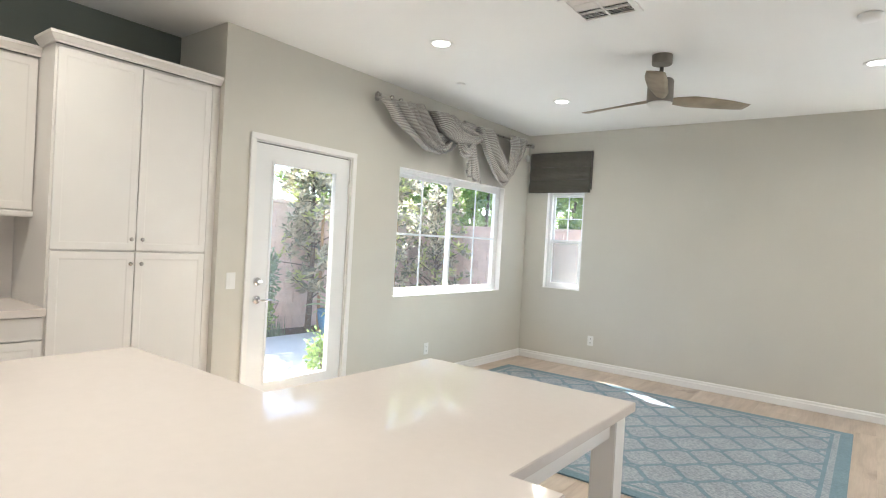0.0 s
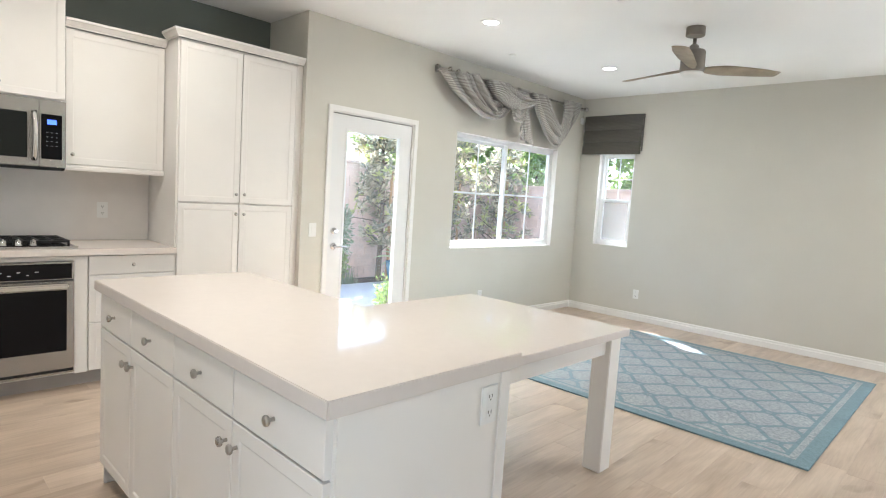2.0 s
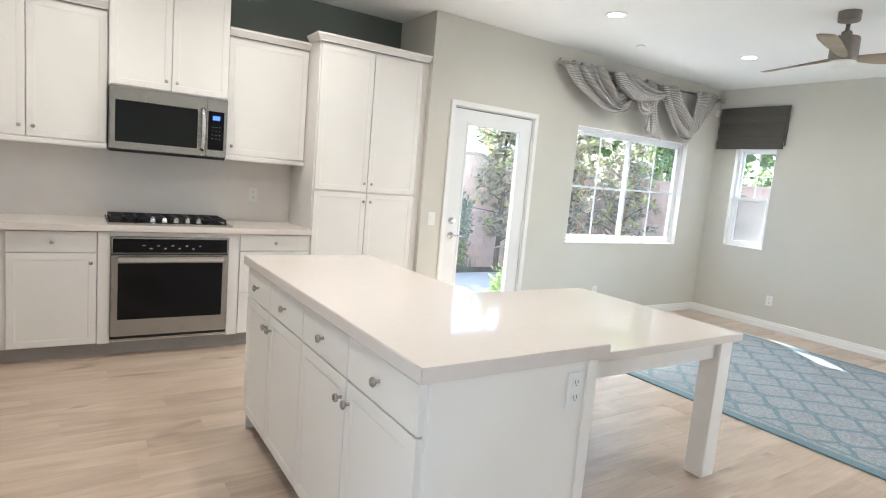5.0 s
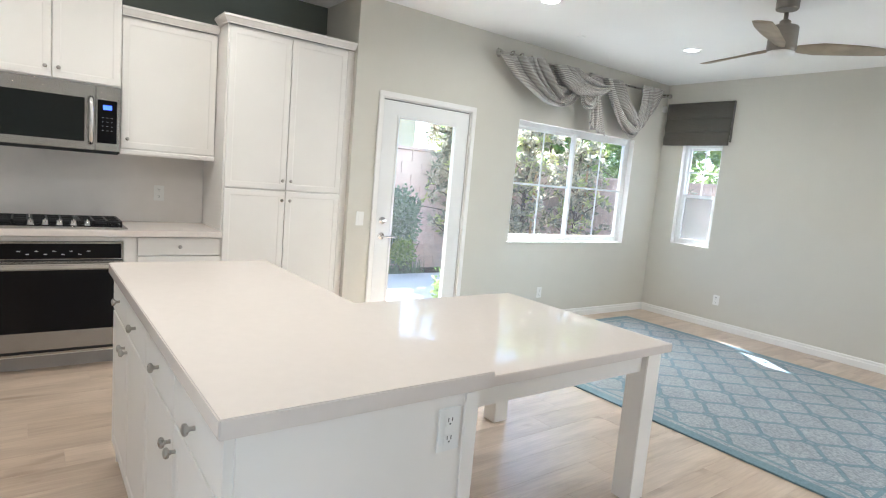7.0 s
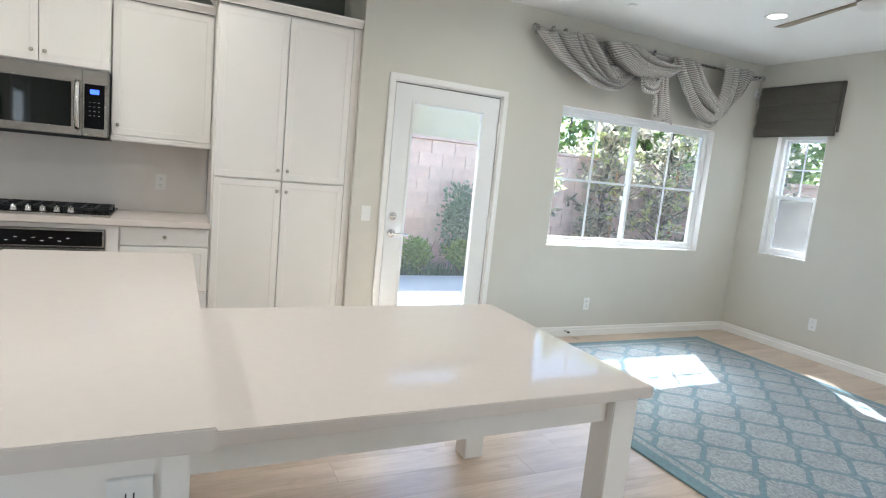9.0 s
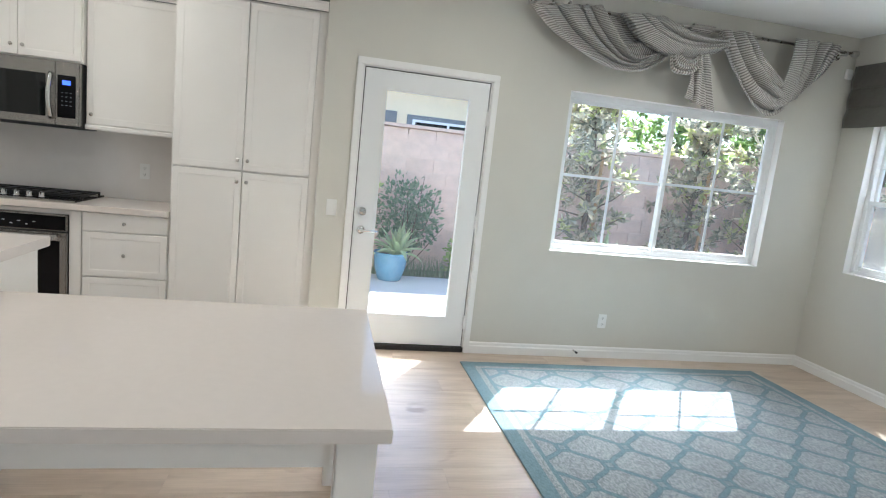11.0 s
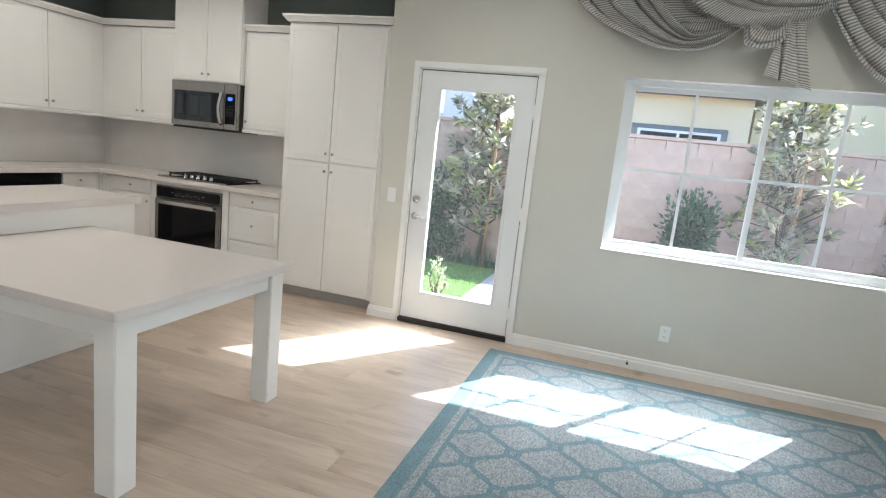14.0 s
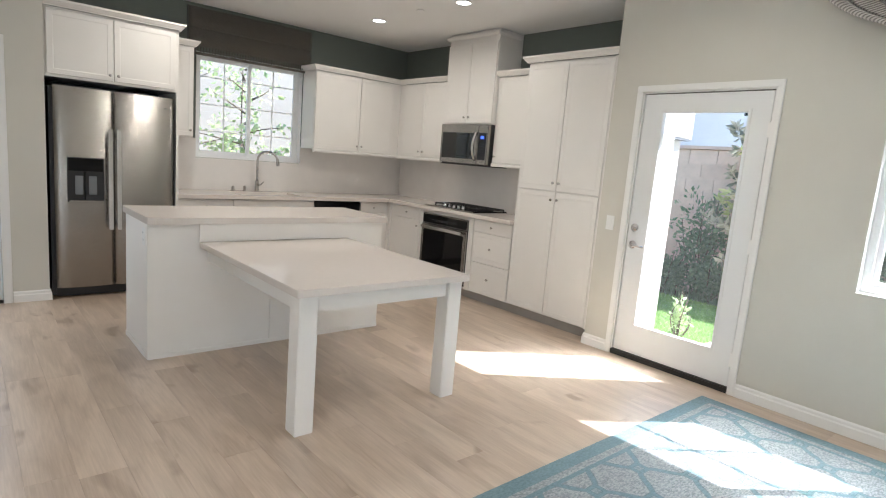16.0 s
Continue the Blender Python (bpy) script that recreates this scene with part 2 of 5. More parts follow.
def rug_material():
    """Woven rug: teal ogee trellis on heathered grey, inside a teal border. Object space is the room's metres."""
    m, n, l, p = nodes_of("rug_weave")
    tc, sep = n.new("ShaderNodeTexCoord"), n.new("ShaderNodeSeparateXYZ")
    l.new(tc.outputs["Object"], sep.inputs[0])

    def calc(op, a, b=None, c=None):
        q = n.new("ShaderNodeMath")
        q.operation = op
        for i, v in enumerate((a, b, c)):
            if v is None:
                continue
            if isinstance(v, (int, float)):
                q.inputs[i].default_value = v
            else:
                l.new(v, q.inputs[i])
        return q.outputs[0]
    x, y = sep.outputs[0], sep.outputs[1]
    u = calc("DIVIDE", calc("SUBTRACT", y, 3.883), 0.376)
    v = calc("DIVIDE", calc("SUBTRACT", x, -1.908), 0.358)
    wob = calc("MULTIPLY", calc("SINE", calc("MULTIPLY", u, 12.566)), 0.025)
    a = calc("ADD", calc("ADD", u, v), wob)
    b = calc("SUBTRACT", calc("ADD", u, wob), v)
    da = calc("ABSOLUTE", calc("SUBTRACT", calc("FRACT", calc("ADD", a, 0.5)), 0.5))
    db = calc("ABSOLUTE", calc("SUBTRACT", calc("FRACT", calc("ADD", b, 0.5)), 0.5))
    d = calc("MINIMUM", da, db)
    node = calc("ADD", da, db)
    heart = calc("LESS_THAN", node, 0.12)
    blob = calc("LESS_THAN", node, 0.25)
    band = calc("MAXIMUM", calc("LESS_THAN", d, 0.042), blob)
    core = calc("MULTIPLY", band, calc("SUBTRACT", 1.0, calc("MULTIPLY", heart, 0.55)))
    wide = calc("MAXIMUM", calc("LESS_THAN", d, 0.058), calc("LESS_THAN", node, 0.275))
    seam = calc("MULTIPLY", calc("LESS_THAN", node, 0.14), calc("GREATER_THAN", node, 0.12))
    edge = calc("MAXIMUM", calc("MULTIPLY", wide, calc("SUBTRACT", 1.0, band)), seam)
    bx = calc("MINIMUM", calc("SUBTRACT", x, -3.17), calc("SUBTRACT", 0.12, x))
    by = calc("MINIMUM", calc("SUBTRACT", y, 3.605), calc("SUBTRACT", 6.12, y))
    rim = calc("MINIMUM", bx, by)
    border = calc("LESS_THAN", rim, 0.085)
    thin = calc("MULTIPLY", calc("LESS_THAN", rim, 0.15), calc("GREATER_THAN", rim, 0.125))
    inside = calc("GREATER_THAN", rim, 0.15)
    teal = calc("MINIMUM", 1.0, calc("ADD", calc("ADD", border, thin), calc("MULTIPLY", core, inside)))
    heather, _ = link_noise(n, l, 60, 6, (1.0, 2.0, 1))
    patch, _ = link_noise(n, l, 3.5, 4)
    field = ramp_between(n, l, heather.outputs[0], (0.21, 0.235, 0.255), (0.41, 0.435, 0.45), 0.36, 0.64)
    tealc = ramp_between(n, l, heather.outputs[0], (0.125, 0.205, 0.235), (0.185, 0.285, 0.32), 0.3, 0.7)
    mix = n.new("ShaderNodeMixRGB")
    l.new(calc("MULTIPLY", teal, 0.92), mix.inputs[0])
    l.new(field.outputs[0], mix.inputs[1])
    l.new(tealc.outputs[0], mix.inputs[2])
    rimline = n.new("ShaderNodeMixRGB")
    l.new(calc("MULTIPLY", calc("MULTIPLY", edge, inside), 0.6), rimline.inputs[0])
    l.new(mix.outputs[0], rimline.inputs[1])
    rimline.inputs[2].default_value = (0.09, 0.155, 0.19, 1)
    fade = n.new("ShaderNodeMixRGB")
    fade.blend_type, fade.inputs[0].default_value = "MULTIPLY", 0.5
    l.new(rimline.outputs[0], fade.inputs[1])
    l.new(ramp_between(n, l, patch.outputs[0], (0.72, 0.74, 0.76), (1, 1, 1)).outputs[0], fade.inputs[2])
    l.new(fade.outputs[0], p.inputs["Base Color"])
    p.inputs["Roughness"].default_value = 0.95
    p.inputs["Specular IOR Level"].default_value = 0.1
    p.inputs["Sheen Weight"].default_value, p.inputs["Sheen Roughness"].default_value = 0.16, 0.5
    add_bump(n, l, p, heather.outputs[0], 0.5, 0.004)
    return m


def cloth_material(name, light, dark, ribs, along):
    """Ribbed cloth; the ribs follow the mesh's own UV."""
    m, n, l, p = nodes_of(name)
    tc, sep, ml, sn = n.new("ShaderNodeTexCoord"), n.new("ShaderNodeSeparateXYZ"), n.new("ShaderNodeMath"), n.new("ShaderNodeMath")
    l.new(tc.outputs["UV"], sep.inputs[0])
    ml.operation, ml.inputs[1].default_value = "MULTIPLY", ribs
    sn.operation = "SINE"
    l.new(sep.outputs[along], ml.inputs[0])
    l.new(ml.outputs[0], sn.inputs[0])
    nz, _ = link_noise(n, l, 70, 4)
    ad = n.new("ShaderNodeMath")
    ad.operation = "MULTIPLY_ADD"
    ad.inputs[1].default_value, ad.inputs[2].default_value = 0.5, 0.25
    l.new(sn.outputs[0], ad.inputs[0])
    ad2 = n.new("ShaderNodeMath")
    l.new(ad.outputs[0], ad2.inputs[0])
    ml2 = n.new("ShaderNodeMath")
    ml2.operation, ml2.inputs[1].default_value = "MULTIPLY", 0.5
    l.new(nz.outputs[0], ml2.inputs[0])
    l.new(ml2.outputs[0], ad2.inputs[1])
    l.new(ramp_between(n, l, ad2.outputs[0], dark, light, 0.15, 0.75).outputs[0], p.inputs["Base Color"])
    p.inputs["Roughness"].default_value = 0.7
    p.inputs["Sheen Weight"].default_value = 0.3
    add_bump(n, l, p, sn.outputs[0], 0.35, 0.004)
    return m


def screen_material():
    m, n, l, p = nodes_of("insect_screen")
    p.inputs["Base Color"].default_value = (0.62, 0.62, 0.60, 1)
    p.inputs["Roughness"].default_value = 0.8
    clear, mix = n.new("ShaderNodeBsdfTransparent"), n.new("ShaderNodeMixShader")
    mix.inputs[0].default_value = 0.35
    l.new(clear.outputs[0], mix.inputs[1])
    l.new(p.outputs[0], mix.inputs[2])
    l.new(mix.outputs[0], n["Material Output"].inputs["Surface"])
    return m


SCREEN = screen_material()
BLOCK, OAK, RUG = block_material(), plank_material(), rug_material()
# rib colours spread wide: highlight and shadow of the folds are painted in
SCARF = cloth_material("ribbed_grey_satin", (0.55, 0.525, 0.49), (0.22, 0.206, 0.188), 6.2832, 0)
SHADE = cloth_material("woven_brown_shade", (0.115, 0.104, 0.084), (0.035, 0.031, 0.025), 6.2832, 1)
MAGNOLIA = leaf_material("magnolia_leaves", (0.18, 0.185, 0.13), (0.54, 0.47, 0.33), 0.25, 0.5, 0.8)
BRIGHT_LEAF = leaf_material("bright_leaves", (0.14, 0.21, 0.07), (0.31, 0.38, 0.15), 0.45, 0.55)
SHRUB_LEAF = leaf_material("shrub_leaves", (0.10, 0.15, 0.09), (0.23, 0.29, 0.19), 0.35, 0.5)
PALE_LEAF = leaf_material("pale_leaves", (0.28, 0.38, 0.18), (0.50, 0.55, 0.33), 0.5, 0.6, 0.9)
NEW_LEAF = leaf_material("new_leaves", (0.30, 0.34, 0.14), (0.54, 0.52, 0.28), 0.4, 0.6)
AGAVE_LEAF = leaf_material("agave_leaves", (0.36, 0.44, 0.26), (0.55, 0.60, 0.38), 0.5, 0.35)
GRASS_LEAF = leaf_material("turf_blades", (0.20, 0.32, 0.10), (0.32, 0.44, 0.17), 0.6, 0.3)
TURF = surface("turf_base", (0.22, 0.34, 0.12), 0.95, 0.2, 8, 200, 0.6)
BLUE_GLAZE = surface("blue_glaze", (0.13, 0.29, 0.45), 0.22, 0.2, 5, 50, 0.05)


# ---- building helpers ----
def add_box(bm, x0, x1, y0, y1, z0, z1):
    x0, x1 = min(x0, x1), max(x0, x1)
    y0, y1 = min(y0, y1), max(y0, y1)
    vs = [bm.verts.new((x, y, z)) for x in (x0, x1) for y in (y0, y1) for z in (z0, z1)]
    return [bm.faces.new([vs[i] for i in f]) for f in
            ((0, 1, 3, 2), (4, 6, 7, 5), (0, 4, 5, 1), (2, 3, 7, 6), (0, 2, 6, 4), (1, 5, 7, 3))]


def boxes(*dims, bevel=0.0):
    bm = bmesh.new()
    for d in dims:
        add_box(bm, *d)
    if bevel:
        bmesh.ops.bevel(bm, geom=bm.edges[:], offset=bevel, segments=2, affect="EDGES", clamp_overlap=True)
    return bm


def lathe(profile, centre, steps=32):
    """A turned shape from (radius, height) pairs round a vertical axis."""
    bm = bmesh.new()
    rings = []
    for r, z in profile:
        rings.append([bm.verts.new((centre[0] + r * math.cos(2 * math.pi * i / steps), centre[1] + r * math.sin(2 * math.pi * i / steps), centre[2] + z)) for i in range(steps)])
    for a, b in zip(rings, rings[1:]):
        for i in range(steps):
            bm.faces.new((a[i], a[(i + 1) % steps], b[(i + 1) % steps], b[i]))
    for ring in (rings[0], rings[-1]):
        bm.faces.new(ring)
    bmesh.ops.recalc_face_normals(bm, faces=bm.faces[:])
    return bm


def tube(points, radius, steps=12, taper=1.0):
    """A round bar along points."""
    bm = bmesh.new()
    pts = [Vector(q) for q in points]
    rings = []
    for i, q in enumerate(pts):
        d = (pts[min(i + 1, len(pts) - 1)] - pts[max(i - 1, 0)]).normalized()
        side = d.cross(Vector((0.13, 0.27, 0.95)) if abs(d.z) < 0.9 else Vector((1, 0.1, 0))).normalized()
        up = d.cross(side)
        r = radius * (1 + (taper - 1) * i / max(1, len(pts) - 1))
        rings.append([bm.verts.new(q + r * (math.cos(2 * math.pi * k / steps) * side + math.sin(2 * math.pi * k / steps) * up)) for k in range(steps)])
    for a, b in zip(rings, rings[1:]):
        for i in range(steps):
            bm.faces.new((a[i], a[(i + 1) % steps], b[(i + 1) % steps], b[i]))
    for ring in (rings[0], rings[-1]):
        bm.faces.new(ring)
    bmesh.ops.recalc_face_normals(bm, faces=bm.faces[:])
    return bm


def thing(name, base, label, category, group="", kind=""):
    ob = new(name)
    ob.location = base
    ob.empty_display_size = 0.1
    return tagged(ob, label, category, group, kind)


def root_of(ob):
    while ob.parent:
        ob = ob.parent
    return ob


def mesh_of(name, bm, material, smooth=False):
    me = bpy.data.meshes.new(name)
    bm.normal_update()
    bm.to_mesh(me)
    bm.free()
    me.materials.append(material)
    if smooth:
        me.polygons.foreach_set("use_smooth", [True] * len(me.polygons))
    return me


def part(name, bm, material, parent, label="", smooth=False):
    """One mesh under a thing or a part; bm is in the room's metres."""
    bmesh.ops.translate(bm, verts=bm.verts[:], vec=-root_of(parent).location)
    ob = new(name, mesh_of(name, bm, material, smooth))
    ob.parent = parent
    return tagged(ob, label)


def structure(name, bm, material, label, category, smooth=False):
    return tagged(new(name, mesh_of(name, bm, material, smooth)), label, category, "", "structure")


def wall_x(x0, x1, y0, y1, z0, z1, holes=()):
    """A wall that runs along y, with openings (y0, y1, z0, z1)."""
    dims, y = [], y0
    for a, b, c, d in sorted(holes):
        dims += [(x0, x1, y, a, z0, z1), (x0, x1, a, b, d, z1)] + ([(x0, x1, a, b, z0, c)] if c > z0 else [])
        y = b
    return boxes(*dims, (x0, x1, y, y1, z0, z1))


def wall_y(y0, y1, x0, x1, z0, z1, holes=()):
    dims, x = [], x0
    for a, b, c, d in sorted(holes):
        dims += [(x, a, y0, y1, z0, z1), (a, b, y0, y1, d, z1)] + ([(a, b, y0, y1, z0, c)] if c > z0 else [])
        x = b
    return boxes(*dims, (x, x1, y0, y1, z0, z1))


class Face:
    """A front on which things are laid out: along, out, up become room metres."""

    def __init__(self, way, at):
        self.way, self.at = way, at

    def put(self, a, d, z):
        return {"+x": (self.at + d, a, z), "+y": (a, self.at + d, z), "-y": (a, self.at - d, z), "-x": (self.at - d, a, z)}[self.way]

    def box(self, a0, a1, d0, d1, z0, z1):
        p, q = self.put(a0, d0, z0), self.put(a1, d1, z1)
        return (p[0], q[0], p[1], q[1], z0, z1)

    def normal(self):
        return Vector(self.put(0, 1, 0)) - Vector(self.put(0, 0, 0))


def shaker(face, a0, a1, z0, z1, thick=0.02, rail=0.055, sink=0.0022):
    bm = boxes(face.box(a0, a1, 0, thick, z0, z1))
    bmesh.ops.recalc_face_normals(bm, faces=bm.faces[:])
    nrm = face.normal()
    front = [f for f in bm.faces if f.normal.dot(nrm) > 0.9]
    if rail:
        bmesh.ops.inset_individual(bm, faces=front, thickness=rail, depth=0)
        bmesh.ops.inset_individual(bm, faces=front, thickness=0.010, depth=-sink)
    outer = [e for e in bm.edges if e.calc_length() > 0.015 and all(abs(f.normal.dot(nrm)) < 0.1 or f.normal.dot(nrm) > 0.9 for f in e.link_faces) and len({round(f.normal.dot(nrm)) for f in e.link_faces}) == 2]
    bmesh.ops.bevel(bm, geom=outer, offset=0.002, segments=1, affect="EDGES")
    return bm


def knob(face, a, z, d, parent, size=0.015):
    """A mushroom knob on a stem."""
    prof = ((0.4, 0), (0.34, 0.5), (0.42, 0.9), (0.9, 1.15), (1.0, 1.5), (0.86, 1.8), (0.4, 1.98))
    bm, rings, steps = bmesh.new(), [], 14
    for r, h in prof:
        ring = []
        for i in range(steps):
            t = 2 * math.pi * i / steps
            ring.append(bm.verts.new(face.put(a + size * r * math.cos(t), d + size * h, z + size * r * math.sin(t))))
        rings.append(ring)
    for p, q in zip(rings, rings[1:]):
        for i in range(steps):
            bm.faces.new((p[i], p[(i + 1) % steps], q[(i + 1) % steps], q[i]))
    bm.faces.new(rings[-1])
    bmesh.ops.recalc_face_normals(bm, faces=bm.faces[:])
    part("knob", bm, NICKEL, parent, "satin nickel knob", True)


def sweep_profile(profile, path, closed=False):
    """Sweeps (out, up) pairs along a level path of (x, y) points, mitred; out is to the right of the way."""
    bm = bmesh.new()
    pts = [Vector((*q, 0)) for q in path]
    rings = []
    for i, q in enumerate(pts):
        before = (q - pts[i - 1]).normalized() if i else (pts[1] - q).normalized()
        after = (pts[i + 1] - q).normalized() if i < len(pts) - 1 else before
        na, nb = Vector((before.y, -before.x, 0)), Vector((after.y, -after.x, 0))
        mitre = (na + nb) / max(0.3, 1 + na.dot(nb))
        rings.append([bm.verts.new(q + mitre * o + Vector((0, 0, u))) for o, u in profile])
    k = len(profile)
    for a, b in zip(rings, rings[1:]):
        for i in range(k):
            bm.faces.new((a[i], a[(i + 1) % k], b[(i + 1) % k], b[i]))
    for ring in (rings[0], rings[-1]):
        bm.faces.new(ring)
    bmesh.ops.recalc_face_normals(bm, faces=bm.faces[:])
    return bm

# ---- large structure ----
XW, YF, XK, YS = -3.40, 6.745, -4.02, -1.20      # door wall, far wall, cooktop wall, sink wall
YA, YB = 2.47, -0.495                            # end of the alcove, wall beside the refrigerator
XE = 2.80
DOOR_HOLE = (2.735, 3.675, 0.0, 2.07)
WIN_HOLE = (4.285, 6.18, 0.858, 2.09)
FAR_HOLE = (-3.11, -2.62, 0.905, 2.105)
SINK_HOLE = (-2.52, -1.32, 1.26, 2.36)
structure("subfloor", boxes((-4.2, 3.0, -1.4, 7.0, -0.12, -0.008)), MORTAR, "plain slab under the plank floor", "floor")
structure("ceiling", boxes((-4.2, 3.0, -1.4, 7.0, CEIL, 2.95)), CEILING_WHITE, "smooth white painted ceiling with recessed lights", "ceiling")
structure("wall_west", wall_x(-3.56, XW, YA, 6.905, -0.12, CEIL, (DOOR_HOLE, WIN_HOLE)), GREIGE, "greige painted wall with glazed door and slider window", "wall")
structure("wall_north", wall_y(YF, 6.905, XW, 2.96, -0.12, CEIL, (FAR_HOLE, (1.2, 2.7, 0.0, 2.35))), GREIGE, "greige painted wall with one narrow window and an added glazed opening", "wall")
structure("wall_alcove_end", boxes((XK - 0.15, -3.56, YA, 2.62, -0.12, CEIL)), GREIGE, "greige painted return wall beside the pantry", "wall")
structure("wall_cooktop", boxes((XK - 0.15, XK, YS - 0.15, YA, -0.12, CEIL)), SAGE, "dark sage painted kitchen wall behind the cooktop", "wall")
structure("wall_sink", wall_y(YS - 0.15, YS, XK, 0.2, -0.12, CEIL, (SINK_HOLE,)), SAGE, "dark sage painted kitchen wall around the sink window", "wall")
structure("wall_fridge_side", boxes((0.055, 0.2, YS, YB - 0.0, -0.12, CEIL)), GREIGE, "greige painted wall end beside the refrigerator", "wall")
structure("wall_south", wall_y(YB - 0.145, YB, 0.2, 2.96, -0.12, CEIL, ((0.365, 1.18, 0.0, 2.05),)), GREIGE, "greige painted wall with a white door, its glass added", "wall")
structure("wall_east", boxes((XE, 2.96, YB, YF, -0.12, CEIL)), GREIGE, "plain greige painted wall", "wall")

# baseboards with a stepped top
BASE_PROFILE = ((0.0, 0.0), (0.016, 0.0), (0.016, 0.058), (0.010, 0.066), (0.010, 0.082), (0.004, 0.092), (0.0, 0.092))
structure("baseboard_west", sweep_profile(BASE_PROFILE, ((XW, 3.723), (XW, YF), (1.2, YF))), TRIM_WHITE, "white stepped baseboard", "baseboard")
structure("baseboard_alcove", sweep_profile(BASE_PROFILE, ((XW - 0.04, YA), (XW, YA), (XW, 2.687))), TRIM_WHITE, "white stepped baseboard", "baseboard")
structure("baseboard_south", sweep_profile(BASE_PROFILE, ((0.302, YB), (0.055, YB), (0.055, YB - 0.2))), TRIM_WHITE, "white stepped baseboard", "baseboard")

# patio door
door = tagged(new("door_1"), "white glazed patio door, closed, beside the window", "door", "", "structure")
door.location = (XW, 3.215, 0)
part("casing", boxes(
    (XW, XW + 0.018, 2.688, 2.735, 0, 2.07), (XW, XW + 0.018, 3.675, 3.722, 0, 2.07), (XW, XW + 0.018, 2.688, 3.722, 2.07, 2.117), bevel=0.004), TRIM_WHITE, door, "white flat door casing")
part("jamb", boxes((-3.555, XW - 0.001, 2.735, 2.744, 0.03, 2.06), (-3.555, XW - 0.001, 3.666, 3.675, 0.03, 2.06), (-3.555, XW - 0.001, 2.735, 3.675, 2.06, 2.07)), TRIM_WHITE, door)
part("threshold", boxes((-3.58, XW + 0.012, 2.735, 3.675, 0.0, 0.042), bevel=0.006), RUBBER, door, "black door threshold")
GY0, GY1, GZ0, GZ1 = 2.893, 3.532, 0.262, 1.935
leaf = part("door_leaf", wall_x(-3.455, -3.412, 2.751, 3.659, 0.045, 2.053, ((GY0, GY1, GZ0, GZ1),)), DOOR_PAINT, door, "white painted door leaf")
# dark strips drawn in the gap round the leaf as its shadow line
part("gap_shadow", boxes((-3.45, -3.424, 2.7442, 2.7508, 0.045, 2.0532), (-3.45, -3.424, 3.6592, 3.6658, 0.045, 2.0532), (-3.45, -3.424, 2.7442, 3.6658, 2.0534, 2.0598)), RUBBER, door, "dark strip standing in for the shadow in the door gap")
lip = 0.018
part("glazing_bead", boxes(*[(-3.46, -3.406, a, b, c, d) for a, b, c, d in (
    (GY0 - 0.006, GY0 + lip, GZ0 - 0.006, GZ1 + 0.006), (GY1 - lip, GY1 + 0.006, GZ0 - 0.006, GZ1 + 0.006), (GY0 + lip, GY1 - lip, GZ0 - 0.006, GZ0 + lip), (GY0 + lip, GY1 - lip, GZ1 - lip, GZ1 + 0.006))], bevel=0.003), DOOR_PAINT, leaf)
pane = part("pane", boxes((-3.437, -3.431, GY0 + 0.01, GY1 - 0.01, GZ0 + 0.01, GZ1 - 0.01)), GLASS, leaf, "clear glass pane")
pane.visible_shadow = False
for z in (1.04, 0.905):
    part("rose", tube(((-3.414, 2.805, z), (-3.398, 2.805, z)), 0.03, 24), CHROME, leaf, "polished chrome lock plate", True)
part("thumb_turn", boxes((-3.398, -3.378, 2.795, 2.835, 1.034, 1.046), bevel=0.003), CHROME, leaf)
part("lever_handle", tube(((-3.40, 2.805, 0.905), (-3.36, 2.805, 0.905), (-3.345, 2.825, 0.905), (-3.343, 2.86, 0.907), (-3.347, 2.925, 0.903)), 0.009, 12), CHROME, leaf, "chrome lever handle", True)
for z in (0.24, 1.03, 1.80):
    part("hinge", boxes((-3.414, XW + 0.004, 3.655, 3.68, z - 0.05, z + 0.05), bevel=0.002), TRIM_WHITE, door)


def window_frame(name, face, a0, a1, z0, z1, sashes, label, depth=0.05, rim=0.045, bars=()):
    """A vinyl window in an opening. sashes: (a0, a1, z0, z1, out); bars: (a0, a1, z0, z1, out)."""
    win = tagged(new(name), label, "window", "", "structure")
    win.location = face.put((a0 + a1) / 2, 0, z0)
    part("window_frame", boxes(face.box(a0, a0 + rim, 0, depth, z0, z1), face.box(a1 - rim, a1, 0, depth, z0, z1), face.box(a0 + rim, a1 - rim, 0, depth, z0, z0 + rim), face.box(a0 + rim, a1 - rim, 0, depth, z1 - rim, z1), bevel=0.004), VINYL, win)
    for s0, s1, t0, t1, out in sashes:
        w = 0.035
        sash = part("sash", boxes(face.box(s0, s0 + w, out, out + 0.03, t0, t1), face.box(s1 - w, s1, out, out + 0.03, t0, t1), face.box(s0 + w, s1 - w, out, out + 0.03, t0, t0 + w), face.box(s0 + w, s1 - w, out, out + 0.03, t1 - w, t1), bevel=0.004), VINYL, win)
        glass = part("pane", boxes(face.box(s0 + w - 0.006, s1 - w + 0.006, out + 0.012, out + 0.017, t0 + w - 0.006, t1 - w + 0.006)), GLASS, sash)
        glass.visible_shadow = False
    for b0, b1, t0, t1, out in bars:
        part("muntin", boxes(face.box(b0, b1, out, out + 0.008, t0, t1), bevel=0.002), VINYL, win)
    return win


